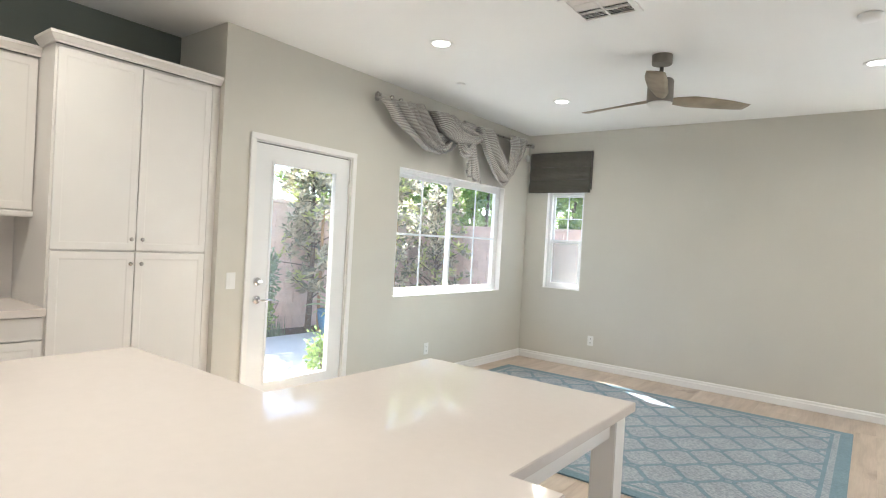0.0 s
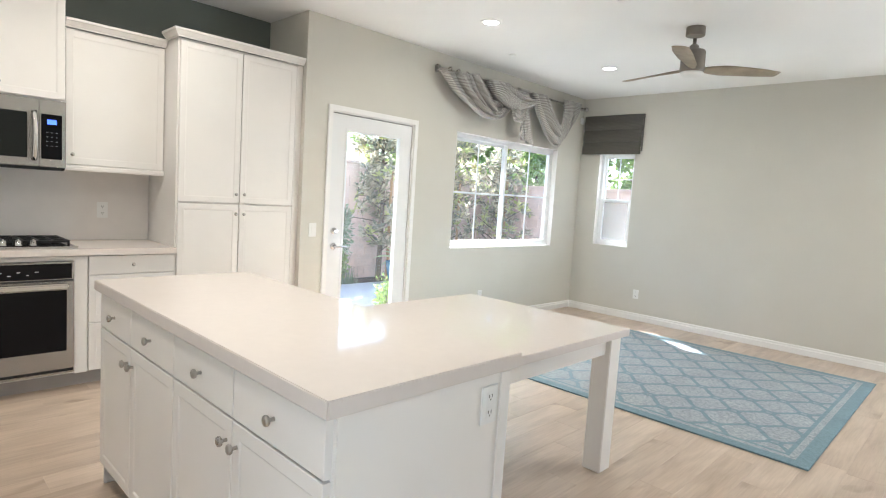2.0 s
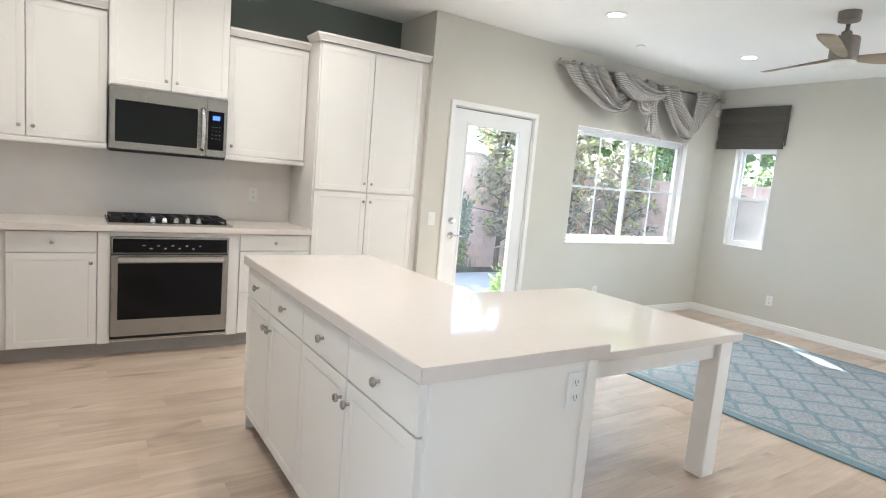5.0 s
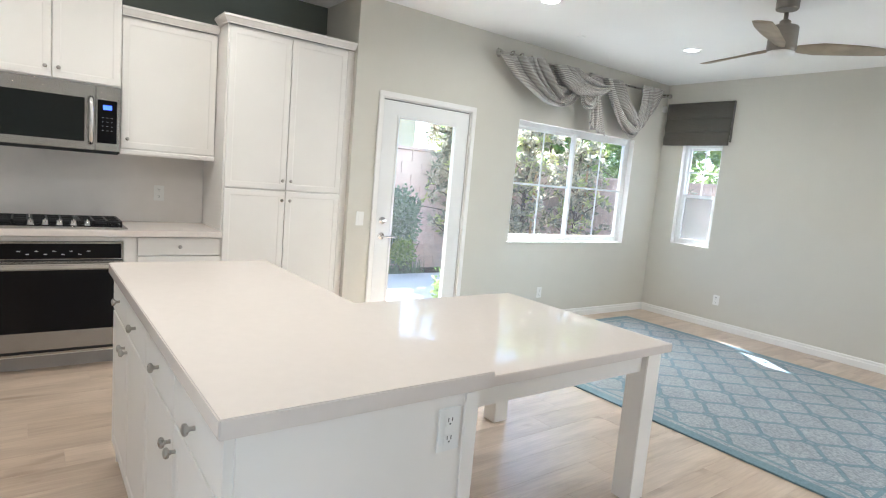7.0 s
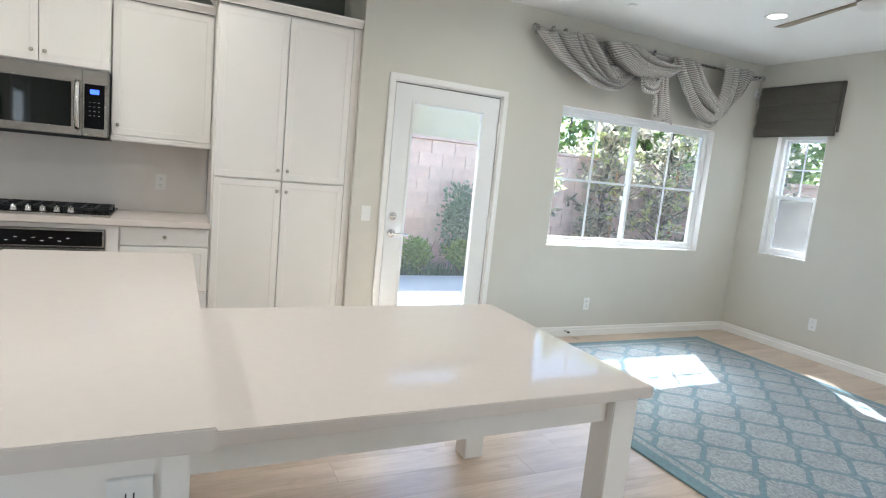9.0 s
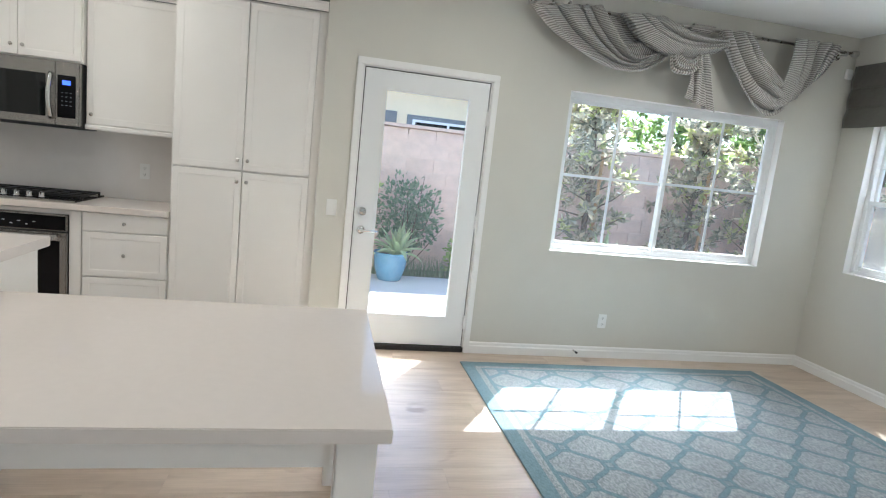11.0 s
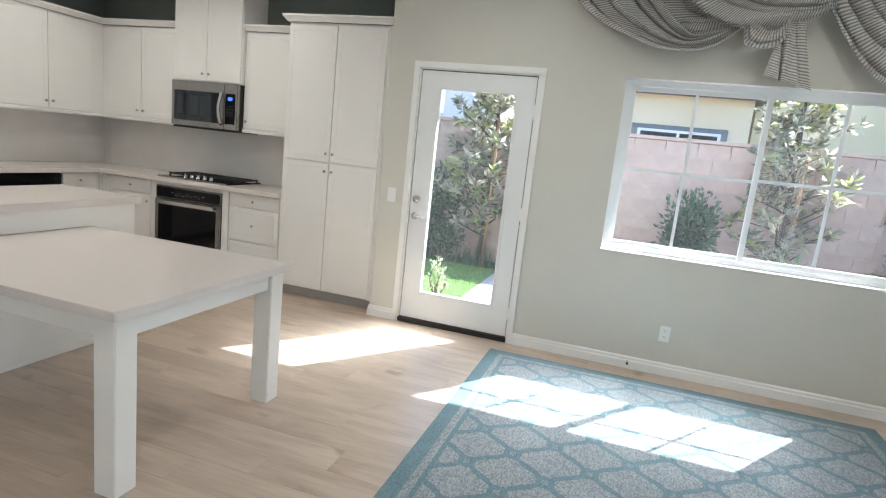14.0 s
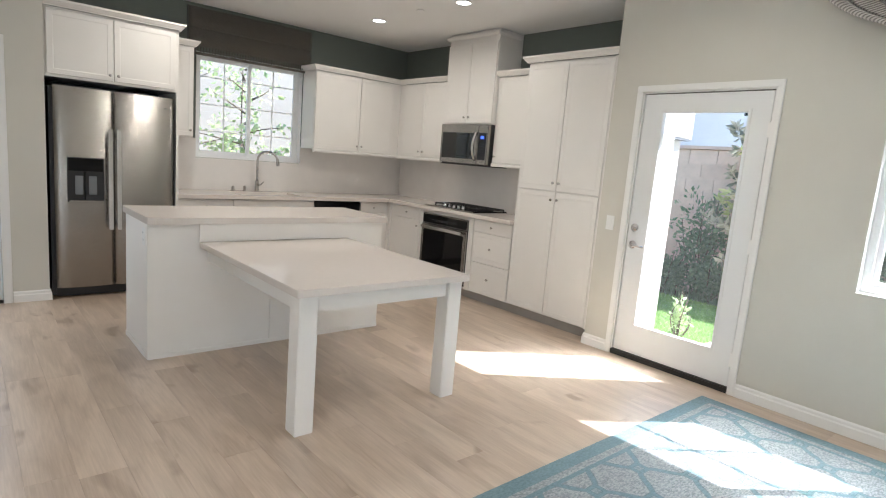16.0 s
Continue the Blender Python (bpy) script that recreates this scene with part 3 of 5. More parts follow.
wf = Face("+x", -3.54)
ym = 5.228
w1 = window_frame("window_1", wf, 4.285, 6.18, 0.858, 2.09, ((4.325, ym + 0.02, 0.898, 2.05, 0.005), (ym - 0.02, 6.14, 0.898, 2.05, 0.04)),
                  "white vinyl sliding window with muntin bars under a grey scarf", 0.075, 0.045,
                  ((4.36, ym - 0.015, 1.450, 1.472, 0.024), (4.759, 4.781, 0.933, 2.015, 0.025), (ym + 0.015, 6.105, 1.460, 1.482, 0.059), (5.669, 5.691, 0.933, 2.015, 0.060)))
part("stool", boxes((-3.462, XW + 0.004, 4.287, 6.178, 0.8585, 0.865)), TRIM_WHITE, w1)
part("reveal", boxes((-3.464, XW + 0.001, 4.2855, 4.289, 0.866, 2.085), (-3.464, XW + 0.001, 6.176, 6.1795, 0.866, 2.085), (-3.464, XW + 0.001, 4.29, 6.175, 2.086, 2.0895)), TRIM_WHITE, w1, "white painted window reveal")
part("latch", boxes((-3.475, -3.462, ym - 0.012, ym + 0.006, 1.44, 1.52), bevel=0.003), VINYL, w1)
ff = Face("-y", 6.885)
w2 = window_frame("window_2", ff, -3.11, -2.62, 0.905, 2.105, ((-3.08, -2.65, 1.47, 2.075, 0.005), (-3.075, -2.655, 0.94, 1.51, 0.04)),
                  "narrow white single-hung window below a dark roman shade", 0.075, 0.04, ((-2.873, -2.857, 1.505, 2.04, 0.024), (-3.045, -2.685, 1.765, 1.78, 0.025)))
part("reveal", boxes((-3.1095, -3.106, YF - 0.001, 6.809, 0.913, 2.10), (-2.624, -2.6205, YF - 0.001, 6.809, 0.913, 2.10), (-3.105, -2.625, YF - 0.004, 6.809, 0.9055, 0.912)), TRIM_WHITE, w2, "white painted window reveal")
part("insect_screen", boxes((-3.07, -2.66, 6.889, 6.891, 0.945, 1.49)), SCREEN, w2, "fine grey insect screen")
sf = Face("+y", -1.34)
w3 = window_frame("window_3", sf, -2.52, -1.32, 1.26, 2.36, ((-2.48, -1.90, 1.30, 2.32, 0.04), (-1.94, -1.36, 1.30, 2.32, 0.005)),
                  "white vinyl sliding window above the sink", 0.075, 0.04, ((-2.197, -2.183, 1.335, 2.29, 0.062), (-1.657, -1.643, 1.335, 2.29, 0.024), *[(a, b, z, z + 0.012, o) for z in (1.54, 1.825, 2.11) for a, b, o in ((-2.44, -1.94, 0.063), (-1.90, -1.40, 0.025))]))
part("reveal", boxes((-2.5195, -2.516, -1.264, YS + 0.001, 1.265, 2.355), (-1.324, -1.3205, -1.264, YS + 0.001, 1.265, 2.355), (-2.515, -1.325, -1.264, YS + 0.004, 1.2605, 1.267)), TRIM_WHITE, w3)

# unseen glazed slider in the north wall, added to let light in
window_frame("added_slider", Face("-y", 6.885), 1.2, 2.7, 0.0, 2.35, ((1.24, 1.97, 0.04, 2.31, 0.005), (1.93, 2.66, 0.04, 2.31, 0.04)), "added unseen glass slider that lets fill light in", 0.075)

# white door in the south wall; its unseen glass is added for fill light
d2 = tagged(new("door_2"), "white door, closed, beside the refrigerator, its glass added to admit light", "door", "", "structure")
d2.location = (0.77, YB, 0)
part("casing", boxes((0.305, 0.365, YB, YB + 0.018, 0, 2.05), (1.18, 1.24, YB, YB + 0.018, 0, 2.05), (0.305, 1.24, YB, YB + 0.018, 2.05, 2.11), bevel=0.004), TRIM_WHITE, d2)
part("threshold", boxes((0.365, 1.18, YB - 0.1, YB + 0.004, 0.0, 0.02), bevel=0.004), RUBBER, d2, "dark door threshold")
leaf2 = part("door_leaf", wall_y(YB - 0.06, YB - 0.02, 0.37, 1.175, 0.025, 2.045, ((0.48, 1.065, 0.27, 1.93),)), DOOR_PAINT, d2)
pane2 = part("pane", boxes((0.475, 1.07, YB - 0.048, YB - 0.042, 0.265, 1.935)), GLASS, leaf2)
pane2.visible_shadow = False

# ---- kitchen ----
XB, XU = -3.47, -3.72            # carcass fronts of base and upper cabinets on the cooktop wall
YBASE, YU = -0.62, -0.88         # the same on the sink wall
STOVE, STOVE_UP = Face("+x", XB), Face("+x", XU)
SINK, SINK_UP = Face("+y", YBASE), Face("+y", YU)


def cabinet(name, face, a0, a1, z0, z1, depth, fronts, label, group, category="cabinet", toe=True, material=None, knob_size=0.013):
    """fronts: (kind, a0, a1, z0, z1, knob along, knob up) with kind drawer or door."""
    paint = material or CABINET
    cab = thing(name, face.put((a0 + a1) / 2, -depth / 2, z0 if not toe else 0), label, category, group)
    part("body", boxes(face.box(a0, a1, -depth, 0, z0, z1)), paint, cab)
    if toe:
        part("toe_kick", boxes(face.box(a0, a1, -depth, -0.06, 0.0, z0 - 0.001)), TOE, cab, "recessed toe kick, its shade put in as grey")
    for kind, f0, f1, g0, g1, ka, kz in fronts:
        front = part(kind, shaker(face, f0 + 0.0012, f1 - 0.0012, g0 + 0.0012, g1 - 0.0012, 0.02, 0.058 if kind == "door" else 0), paint, cab)
        if ka is not None:
            knob(face, ka, kz, 0.02, front, knob_size)
    return cab


BD, UD = 0.55, 0.30
cabinet("base_cabinet", STOVE, -0.56, 0.035, 0.10, 0.875, BD, (("drawer", -0.45, 0.033, 0.73, 0.868, -0.21, 0.80), ("door", -0.45, 0.033, 0.105, 0.725, 0.0, 0.66)), "white base cabinet with one drawer and shaker door", "base cabinets")
cabinet("drawer_cabinet", STOVE, 0.948, 1.488, 0.10, 0.875, BD, (("drawer", 0.952, 1.486, 0.745, 0.868, 1.215, 0.805), ("door", 0.952, 1.486, 0.43, 0.738, 1.215, 0.585), ("door", 0.952, 1.486, 0.105, 0.423, 1.215, 0.27)), "white three-drawer base cabinet beside the pantry", "base cabinets")
corner = thing("corner_cabinet", (-3.72, -0.85, 0), "white blind corner base cabinet under the worktop", "cabinet", "base cabinets")
part("body", boxes((-3.99, -3.4415, -1.15, -0.602, 0.10, 0.872), (-3.99, -3.452, -0.602, -0.561, 0.10, 0.872)), CABINET, corner)
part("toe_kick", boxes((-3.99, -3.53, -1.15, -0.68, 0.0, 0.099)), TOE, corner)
oven_cab = cabinet("oven_cabinet", STOVE, 0.036, 0.947, 0.10, 0.875, BD, (), "white base cabinet housing the wall oven", "base cabinets")
part("face_frame", boxes(STOVE.box(0.04, 0.108, 0, 0.02, 0.10, 0.868), STOVE.box(0.872, 0.944, 0, 0.02, 0.10, 0.868), STOVE.box(0.108, 0.872, 0, 0.02, 0.842, 0.868), bevel=0.002), CABINET, oven_cab)

# tall pantry
pantry = cabinet("pantry_cabinet", STOVE, 1.49, 2.468, 0.10, 2.385, BD,
                 (("door", 1.50, 1.955, 0.11, 1.236, 1.925, 1.165), ("door", 1.959, 2.412, 0.11, 1.236, 1.99, 1.165), ("door", 1.50, 1.955, 1.244, 2.37, 1.925, 1.315), ("door", 1.959, 2.412, 1.244, 2.37, 1.99, 1.315)),
                 "tall white four-door pantry cabinet with crown moulding", "tall cabinets")
part("filler", boxes(STOVE.box(2.414, 2.468, 0, 0.018, 0.10, 2.38)), CABINET, pantry)
CROWN = ((0, 0), (0.022, 0.0), (0.024, 0.012), (0.034, 0.022), (0.056, 0.055), (0.062, 0.06), (0.062, 0.085), (0.0, 0.085))


def crown(parent, path, z, scale=0.72):
    part("crown", sweep_profile([(o * scale, z + 0.9 * scale * u) for o, u in CROWN], path), CABINET, parent, "white crown moulding")


crown(pantry, ((-3.66, 1.49), (XB + 0.02, 1.49), (XB + 0.02, 2.466)), 2.385)

# upper cabinets on the cooktop wall
def valance(parent, path, z=1.415):
    part("valance", sweep_profile(((-0.02, z), (0.004, z), (0.008, z + 0.01), (0.008, z + 0.028), (0.0, z + 0.036), (-0.02, z + 0.036)), path), CABINET, parent, "white light rail")


u1 = cabinet("wall_cabinet", STOVE_UP, 0.868, 1.488, 1.45, 2.335, UD, (("door", 0.872, 1.484, 1.455, 2.325, 0.91, 1.52),), "white single-door wall cabinet beside the microwave", "wall cabinets", toe=False)
crown(u1, ((XU + 0.02, 0.868), (XU + 0.02, 1.488)), 2.335)
valance(u1, ((XU + 0.02, 0.868), (XU + 0.02, 1.488)))
u2 = cabinet("wall_cabinet", STOVE_UP, -0.88, 0.092, 1.45, 2.335, UD, (("door", -0.80, -0.36, 1.455, 2.325, -0.395, 1.52), ("door", -0.357, 0.088, 1.455, 2.325, -0.32, 1.52)), "white two-door wall cabinet in the kitchen corner", "wall cabinets", toe=False)
crown(u2, ((XU + 0.02, -0.86), (XU + 0.02, 0.092)), 2.335)
valance(u2, ((XU + 0.02, -0.86), (XU + 0.02, 0.092)))
HOOD = Face("+x", -3.665)
hood = cabinet("hood_cabinet", HOOD, 0.096, 0.864, 1.848, CEIL - 0.004, 0.35, (("door", 0.10, 0.479, 1.856, 2.70, 0.445, 1.92), ("door", 0.481, 0.86, 1.856, 2.70, 0.515, 1.92)), "white wall cabinet over the microwave, up to the ceiling", "wall cabinets", toe=False)
crown(hood, ((-3.98, 0.096), (-3.645, 0.096), (-3.645, 0.864), (-3.98, 0.864)), 2.752, 0.4)

# sink wall cabinets
u3 = cabinet("wall_cabinet", SINK_UP, -3.7195, -2.52, 1.45, 2.335, UD, (("door", -3.62, -3.125, 1.455, 2.325, -3.155, 1.52), ("door", -3.121, -2.525, 1.455, 2.325, -3.09, 1.52)), "white two-door wall cabinet beside the sink window", "wall cabinets", toe=False)
crown(u3, ((-2.52, -1.18), (-2.52, YU + 0.02), (-3.70, YU + 0.02)), 2.335)
valance(u3, ((-2.52, YU + 0.02), (-3.70, YU + 0.02)))
u4 = cabinet("narrow_wall_cabinet", SINK_UP, -1.20, -0.985, 1.46, 2.335, UD, (("door", -1.197, -0.988, 1.47, 2.325, -1.165, 1.53),), "narrow white wall cabinet between window and refrigerator", "wall cabinets", toe=False)
crown(u4, ((-0.985, YU + 0.02), (-1.20, YU + 0.02), (-1.20, -1.18)), 2.335)
FRC = Face("+y", -0.58)
u5 = cabinet("fridge_cabinet", FRC, -0.98, 0.053, 1.855, 2.405, 0.60, (("door", -0.945, -0.452, 1.875, 2.385, -0.482, 1.925), ("door", -0.448, 0.03, 1.875, 2.385, -0.418, 1.925)), "white two-door cabinet above the refrigerator", "wall cabinets", toe=False)
crown(u5, ((0.053, -0.56), (-0.98, -0.56), (-0.98, -0.86)), 2.405)
part("side_panel", boxes((-0.98, -0.955, -1.18, -0.56, 0.0, 1.854)), CABINET, u5, "white tall side panel")

cabinet("base_cabinet", SINK, -1.52, -0.982, 0.10, 0.875, BD, (("drawer", -1.517, -0.985, 0.74, 0.868, -1.25, 0.80), ("door", -1.517, -0.985, 0.105, 0.735, -1.47, 0.68)), "white base cabinet with drawer beside the refrigerator", "base cabinets")
cabinet("sink_cabinet", SINK, -2.43, -1.522, 0.10, 0.875, BD, (("drawer", -2.427, -1.525, 0.74, 0.868, None, None), ("door", -2.427, -1.978, 0.105, 0.735, -2.01, 0.68), ("door", -1.974, -1.525, 0.105, 0.735, -1.94, 0.68)), "white sink base cabinet below the window", "base cabinets")
cabinet("base_cabinet", SINK, -3.44, -3.042, 0.10, 0.875, BD, (("drawer", -3.40, -3.045, 0.74, 0.868, -3.22, 0.80), ("door", -3.40, -3.045, 0.105, 0.735, -3.08, 0.68)), "small white corner base cabinet with one drawer", "base cabinets")
dw = thing("dishwasher", (-2.735, -0.9, 0), "black and steel built-in dishwasher under the counter", "dishwasher")
part("body", boxes(SINK.box(-3.038, -2.434, -0.54, 0, 0.10, 0.87)), BLACK, dw)
part("control_strip", boxes(SINK.box(-3.034, -2.438, 0.0, 0.022, 0.765, 0.868), bevel=0.004), BLACK_GLASS, dw, "black glass control strip")
part("front_panel", boxes(SINK.box(-3.034, -2.438, 0.0, 0.024, 0.12, 0.758), bevel=0.004), STEEL, dw)
part("kick_plate", boxes(SINK.box(-3.034, -2.438, -0.08, -0.06, 0.0, 0.098)), BLACK, dw)

# worktop in an L, sink cut out
wt = thing("worktop", (-3.0, -0.9, 0.877), "pale quartz L-shaped kitchen worktop", "countertop")
SX0, SX1, SY0, SY1 = -2.31, -1.63, -1.06, -0.68
part("slab", boxes((XK + 0.001, -3.415, -0.565, 1.488, 0.877, 0.917), (XK + 0.001, SX0, YS + 0.001, -0.565, 0.877, 0.917), (SX1, -0.983, YS + 0.001, -0.565, 0.877, 0.917), (SX0, SX1, YS + 0.001, SY0, 0.877, 0.917), (SX0, SX1, SY1, -0.565, 0.877, 0.917)), QUARTZ, wt)
part("splash_panel", boxes((XK + 0.001, XK + 0.012, YS + 0.001, 1.488, 0.918, 1.46), (XK + 0.012, -2.5195, YS + 0.001, YS + 0.012, 0.918, 1.46), (-2.5195, -1.3205, YS + 0.001, YS + 0.012, 0.918, 1.258), (-1.3205, -0.983, YS + 0.001, YS + 0.012, 0.918, 1.46)), SPLASH, wt, "pale glazed backsplash")
sink = thing("sink", ((SX0 + SX1) / 2, (SY0 + SY1) / 2, 0.70), "stainless undermount kitchen sink", "sink")
bm = boxes((SX0 - 0.004, SX1 + 0.004, SY0 - 0.004, SY1 + 0.004, 0.70, 0.8765))
bm.faces.ensure_lookup_table()
top = max(bm.faces, key=lambda f: f.calc_center_median().z)
bmesh.ops.inset_individual(bm, faces=[top], thickness=0.012, depth=0)
bmesh.ops.translate(bm, verts=top.verts[:], vec=(0, 0, -0.16))
part("basin", bm, STEEL, sink)
part("drain", lathe(((0.0001, 0.0), (0.04, 0.0), (0.045, 0.004), (0.02, 0.006), (0.0001, 0.006)), (-1.97, -0.87, 0.717), 24), CHROME, sink)
fx, fy = -1.97, -1.115
tap = thing("kitchen_faucet", (fx, fy, 0.918), "brushed steel gooseneck kitchen faucet", "faucet")
part("base", lathe(((0.028, 0), (0.028, 0.006), (0.024, 0.012), (0.022, 0.11), (0.016, 0.125)), (fx, fy, 0.918), 24), NICKEL, tap, "", True)
arc = [(fx, fy, 1.03 + 0.033 * i) for i in range(8)] + [(fx - 0.08 * (1 - math.cos(a)), fy + 0.085 * (1 - math.cos(a)), 1.27 + 0.105 * math.sin(a)) for a in [math.pi * k / 12 for k in range(1, 12)]]
part("gooseneck", tube(arc, 0.0125, 14), NICKEL, tap, "", True)
ex, ey, ez = arc[-1]
part("spray_head", tube(((ex, ey, ez + 0.005), (ex - 0.004, ey + 0.006, ez - 0.03), (ex - 0.008, ey + 0.012, ez - 0.075)), 0.016, 14, 1.15), NICKEL, tap, "", True)
part("lever", tube(((fx - 0.02, fy, 0.99), (fx - 0.045, fy + 0.005, 0.995), (fx - 0.075, fy + 0.012, 1.03)), 0.009, 10, 0.7), NICKEL, tap, "", True)
for dx, h, nm, lb in ((0.14, 0.06, "soap_dispenser", "short brushed steel soap dispenser beside the faucet"), (0.27, 0.055, "air_gap_cap", "short brushed steel air gap cap beside the faucet")):
    sd = thing(nm, (fx + dx, fy, 0.918), lb, nm.split("_")[0] + " fitting")
    part("body", lathe(((0.019, 0), (0.019, 0.01), (0.016, 0.015), (0.016, h - 0.01), (0.012, h)), (fx + dx, fy, 0.918), 20), NICKEL, sd, "", True)

# built-in oven
oven = thing("wall_oven", (XB + 0.02, 0.49, 0.115), "stainless built-in oven with black glass door", "oven")
OV = Face("+x", XB + 0.001)
part("housing", boxes(OV.box(0.112, 0.868, 0, 0.02, 0.118, 0.838)), BLACK, oven)
part("control_trim", boxes(OV.box(0.113, 0.867, 0.02, 0.032, 0.725, 0.838), bevel=0.003), STEEL, oven, "brushed steel surround")
part("control_panel", boxes(OV.box(0.125, 0.855, 0.032, 0.035, 0.731, 0.826), bevel=0.001), BLACK_GLASS, oven, "black glass control panel")
for i in range(9):
    part("touch_mark", boxes(OV.box(0.30 + 0.045 * i, 0.318 + 0.045 * i, 0.035, 0.0356, 0.778 - 0.02 * (i % 2), 0.781 - 0.02 * (i % 2))), TRIM_WHITE, oven)
odoor = part("oven_door", boxes(OV.box(0.113, 0.867, 0.02, 0.045, 0.150, 0.716), bevel=0.004), STEEL, oven, "brushed steel oven door")
part("oven_glass", boxes(OV.box(0.155, 0.825, 0.045, 0.048, 0.268, 0.660), bevel=0.002), BLACK_GLASS, odoor, "black oven glass")
part("handle", boxes(OV.box(0.150, 0.830, 0.075, 0.095, 0.676, 0.706), bevel=0.008), LIGHT_STEEL, odoor, "bright steel bar handle")
for a in (0.175, 0.79):
    part("handle_post", boxes(OV.box(a, a + 0.02, 0.044, 0.08, 0.681, 0.701), bevel=0.003), STEEL, odoor)
part("vent_trim", boxes(OV.box(0.113, 0.867, 0.02, 0.04, 0.118, 0.132), bevel=0.002), STEEL, oven)

# cooktop
CT = thing("gas_cooktop", (-3.72, 0.49, 0.918), "black gas cooktop with cast-iron grates and steel knobs", "cooktop")
part("tray", boxes((-3.98, -3.475, 0.095, 0.895, 0.9175, 0.930), bevel=0.004), BLACK_GLASS, CT, "black glass cooktop tray")
for x in (-3.475, -3.987):
    part("rim", boxes((x, x + 0.007, 0.095, 0.895, 0.9175, 0.931)), STEEL, CT)
for k in range(3):
    y0 = 0.112 + 0.258 * k
    bars = [(-3.96, -3.60, y, y + 0.012, 0.944, 0.957) for y in (y0, y0 + 0.08, y0 + 0.158, y0 + 0.238)] + [(x, x + 0.012, y0, y0 + 0.25, 0.943, 0.956) for x in (-3.96, -3.85, -3.72, -3.612)]
    bars += [(x, x + 0.012, y, y + 0.012, 0.930, 0.944) for x in (-3.96, -3.612) for y in (y0, y0 + 0.238)]
    part("grate", boxes(*bars), IRON, CT, "cast-iron grate")
for bx, by, r in ((-3.86, 0.235, 0.045), (-3.70, 0.235, 0.035), (-3.78, 0.495, 0.055), (-3.86, 0.755, 0.04), (-3.70, 0.755, 0.04)):
    part("burner", lathe(((r, 0), (r, 0.008), (r * 0.7, 0.01), (r * 0.7, 0.016), (0.0001, 0.017)), (bx, by, 0.930), 20), IRON, CT, "", True)
for i in range(5):
    yk = 0.37 + 0.075 * i
    kn = part("control_knob", lathe(((0.021, 0), (0.021, 0.006), (0.016, 0.01), (0.014, 0.034), (0.0001, 0.036)), (-3.535, yk, 0.930), 18), CHROME, CT, "bright steel control knob", True)
    part("grip", boxes((-3.553, -3.517, yk - 0.004, yk + 0.004, 0.955, 0.972), bevel=0.002), CHROME, kn)

# microwave
mw = thing("microwave_oven", (-3.8, 0.48, 1.412), "stainless over-the-range microwave with black glass door", "microwave")
MW = Face("+x", -3.66)
part("body", boxes(MW.box(0.100, 0.862, -0.34, 0, 1.412, 1.846)), BLACK, mw)
mwd = part("microwave_door", boxes(MW.box(0.101, 0.715, 0.0, 0.04, 1.425, 1.845), bevel=0.004), STEEL, mw, "brushed steel door frame")
part("door_glass", boxes(MW.box(0.135, 0.655, 0.04, 0.043, 1.475, 1.755), bevel=0.002), MIRROR_GLASS, mwd, "black door glass")
part("handle", tube([MW.put(0.690, 0.045 + 0.045 * math.sin(math.pi * k / 10), 1.465 + 0.30 * k / 10) for k in range(11)], 0.015, 12), LIGHT_STEEL, mwd, "curved steel handle", True)
mwc = part("control_side", boxes(MW.box(0.717, 0.861, 0.0, 0.04, 1.425, 1.845), bevel=0.004), STEEL, mw)
part("control_glass", boxes(MW.box(0.727, 0.838, 0.04, 0.043, 1.475, 1.755), bevel=0.002), BLACK_GLASS, mwc, "black control glass")
part("display", boxes(MW.box(0.758, 0.808, 0.043, 0.0436, 1.693, 1.722)), DISPLAY, mwc, "lit blue display")
for i in range(12):
    part("touch_mark", boxes(MW.box(0.752 + 0.026 * (i % 3), 0.762 + 0.026 * (i % 3), 0.043, 0.0434, 1.64 - 0.028 * (i // 3), 1.643 - 0.028 * (i // 3))), GREY_TRIM, mwc)
part("vent_grille", boxes(MW.box(0.11, 0.85, -0.30, 0.03, 1.404, 1.412)), BLACK, mw)

def contoured_door(face, a0, a1, d0, d1, bulge, z0, z1, n=18):
    """A door leaf whose front bows gently outward across its width."""
    bm, rings = bmesh.new(), []
    outline = [(a0, d0)] + [(a0 + (a1 - a0) * k / n, d1 + bulge * (1 - (2 * k / n - 1) ** 4) - 0.006 * (k in (0, n))) for k in range(n + 1)] + [(a1, d0)]
    for z in (z0, z0 + 0.004, z1 - 0.004, z1):
        inset = 0.004 if z in (z0, z1) else 0.0
        rings.append([bm.verts.new(face.put(a, d - inset * (d > d0), z)) for a, d in outline])
    for p, q in zip(rings, rings[1:]):
        for i in range(len(outline)):
            bm.faces.new((p[i], p[(i + 1) % len(outline)], q[(i + 1) % len(outline)], q[i]))
    bm.faces.new(rings[0])
    bm.faces.new(rings[-1])
    bmesh.ops.recalc_face_normals(bm, faces=bm.faces[:])
    return bm


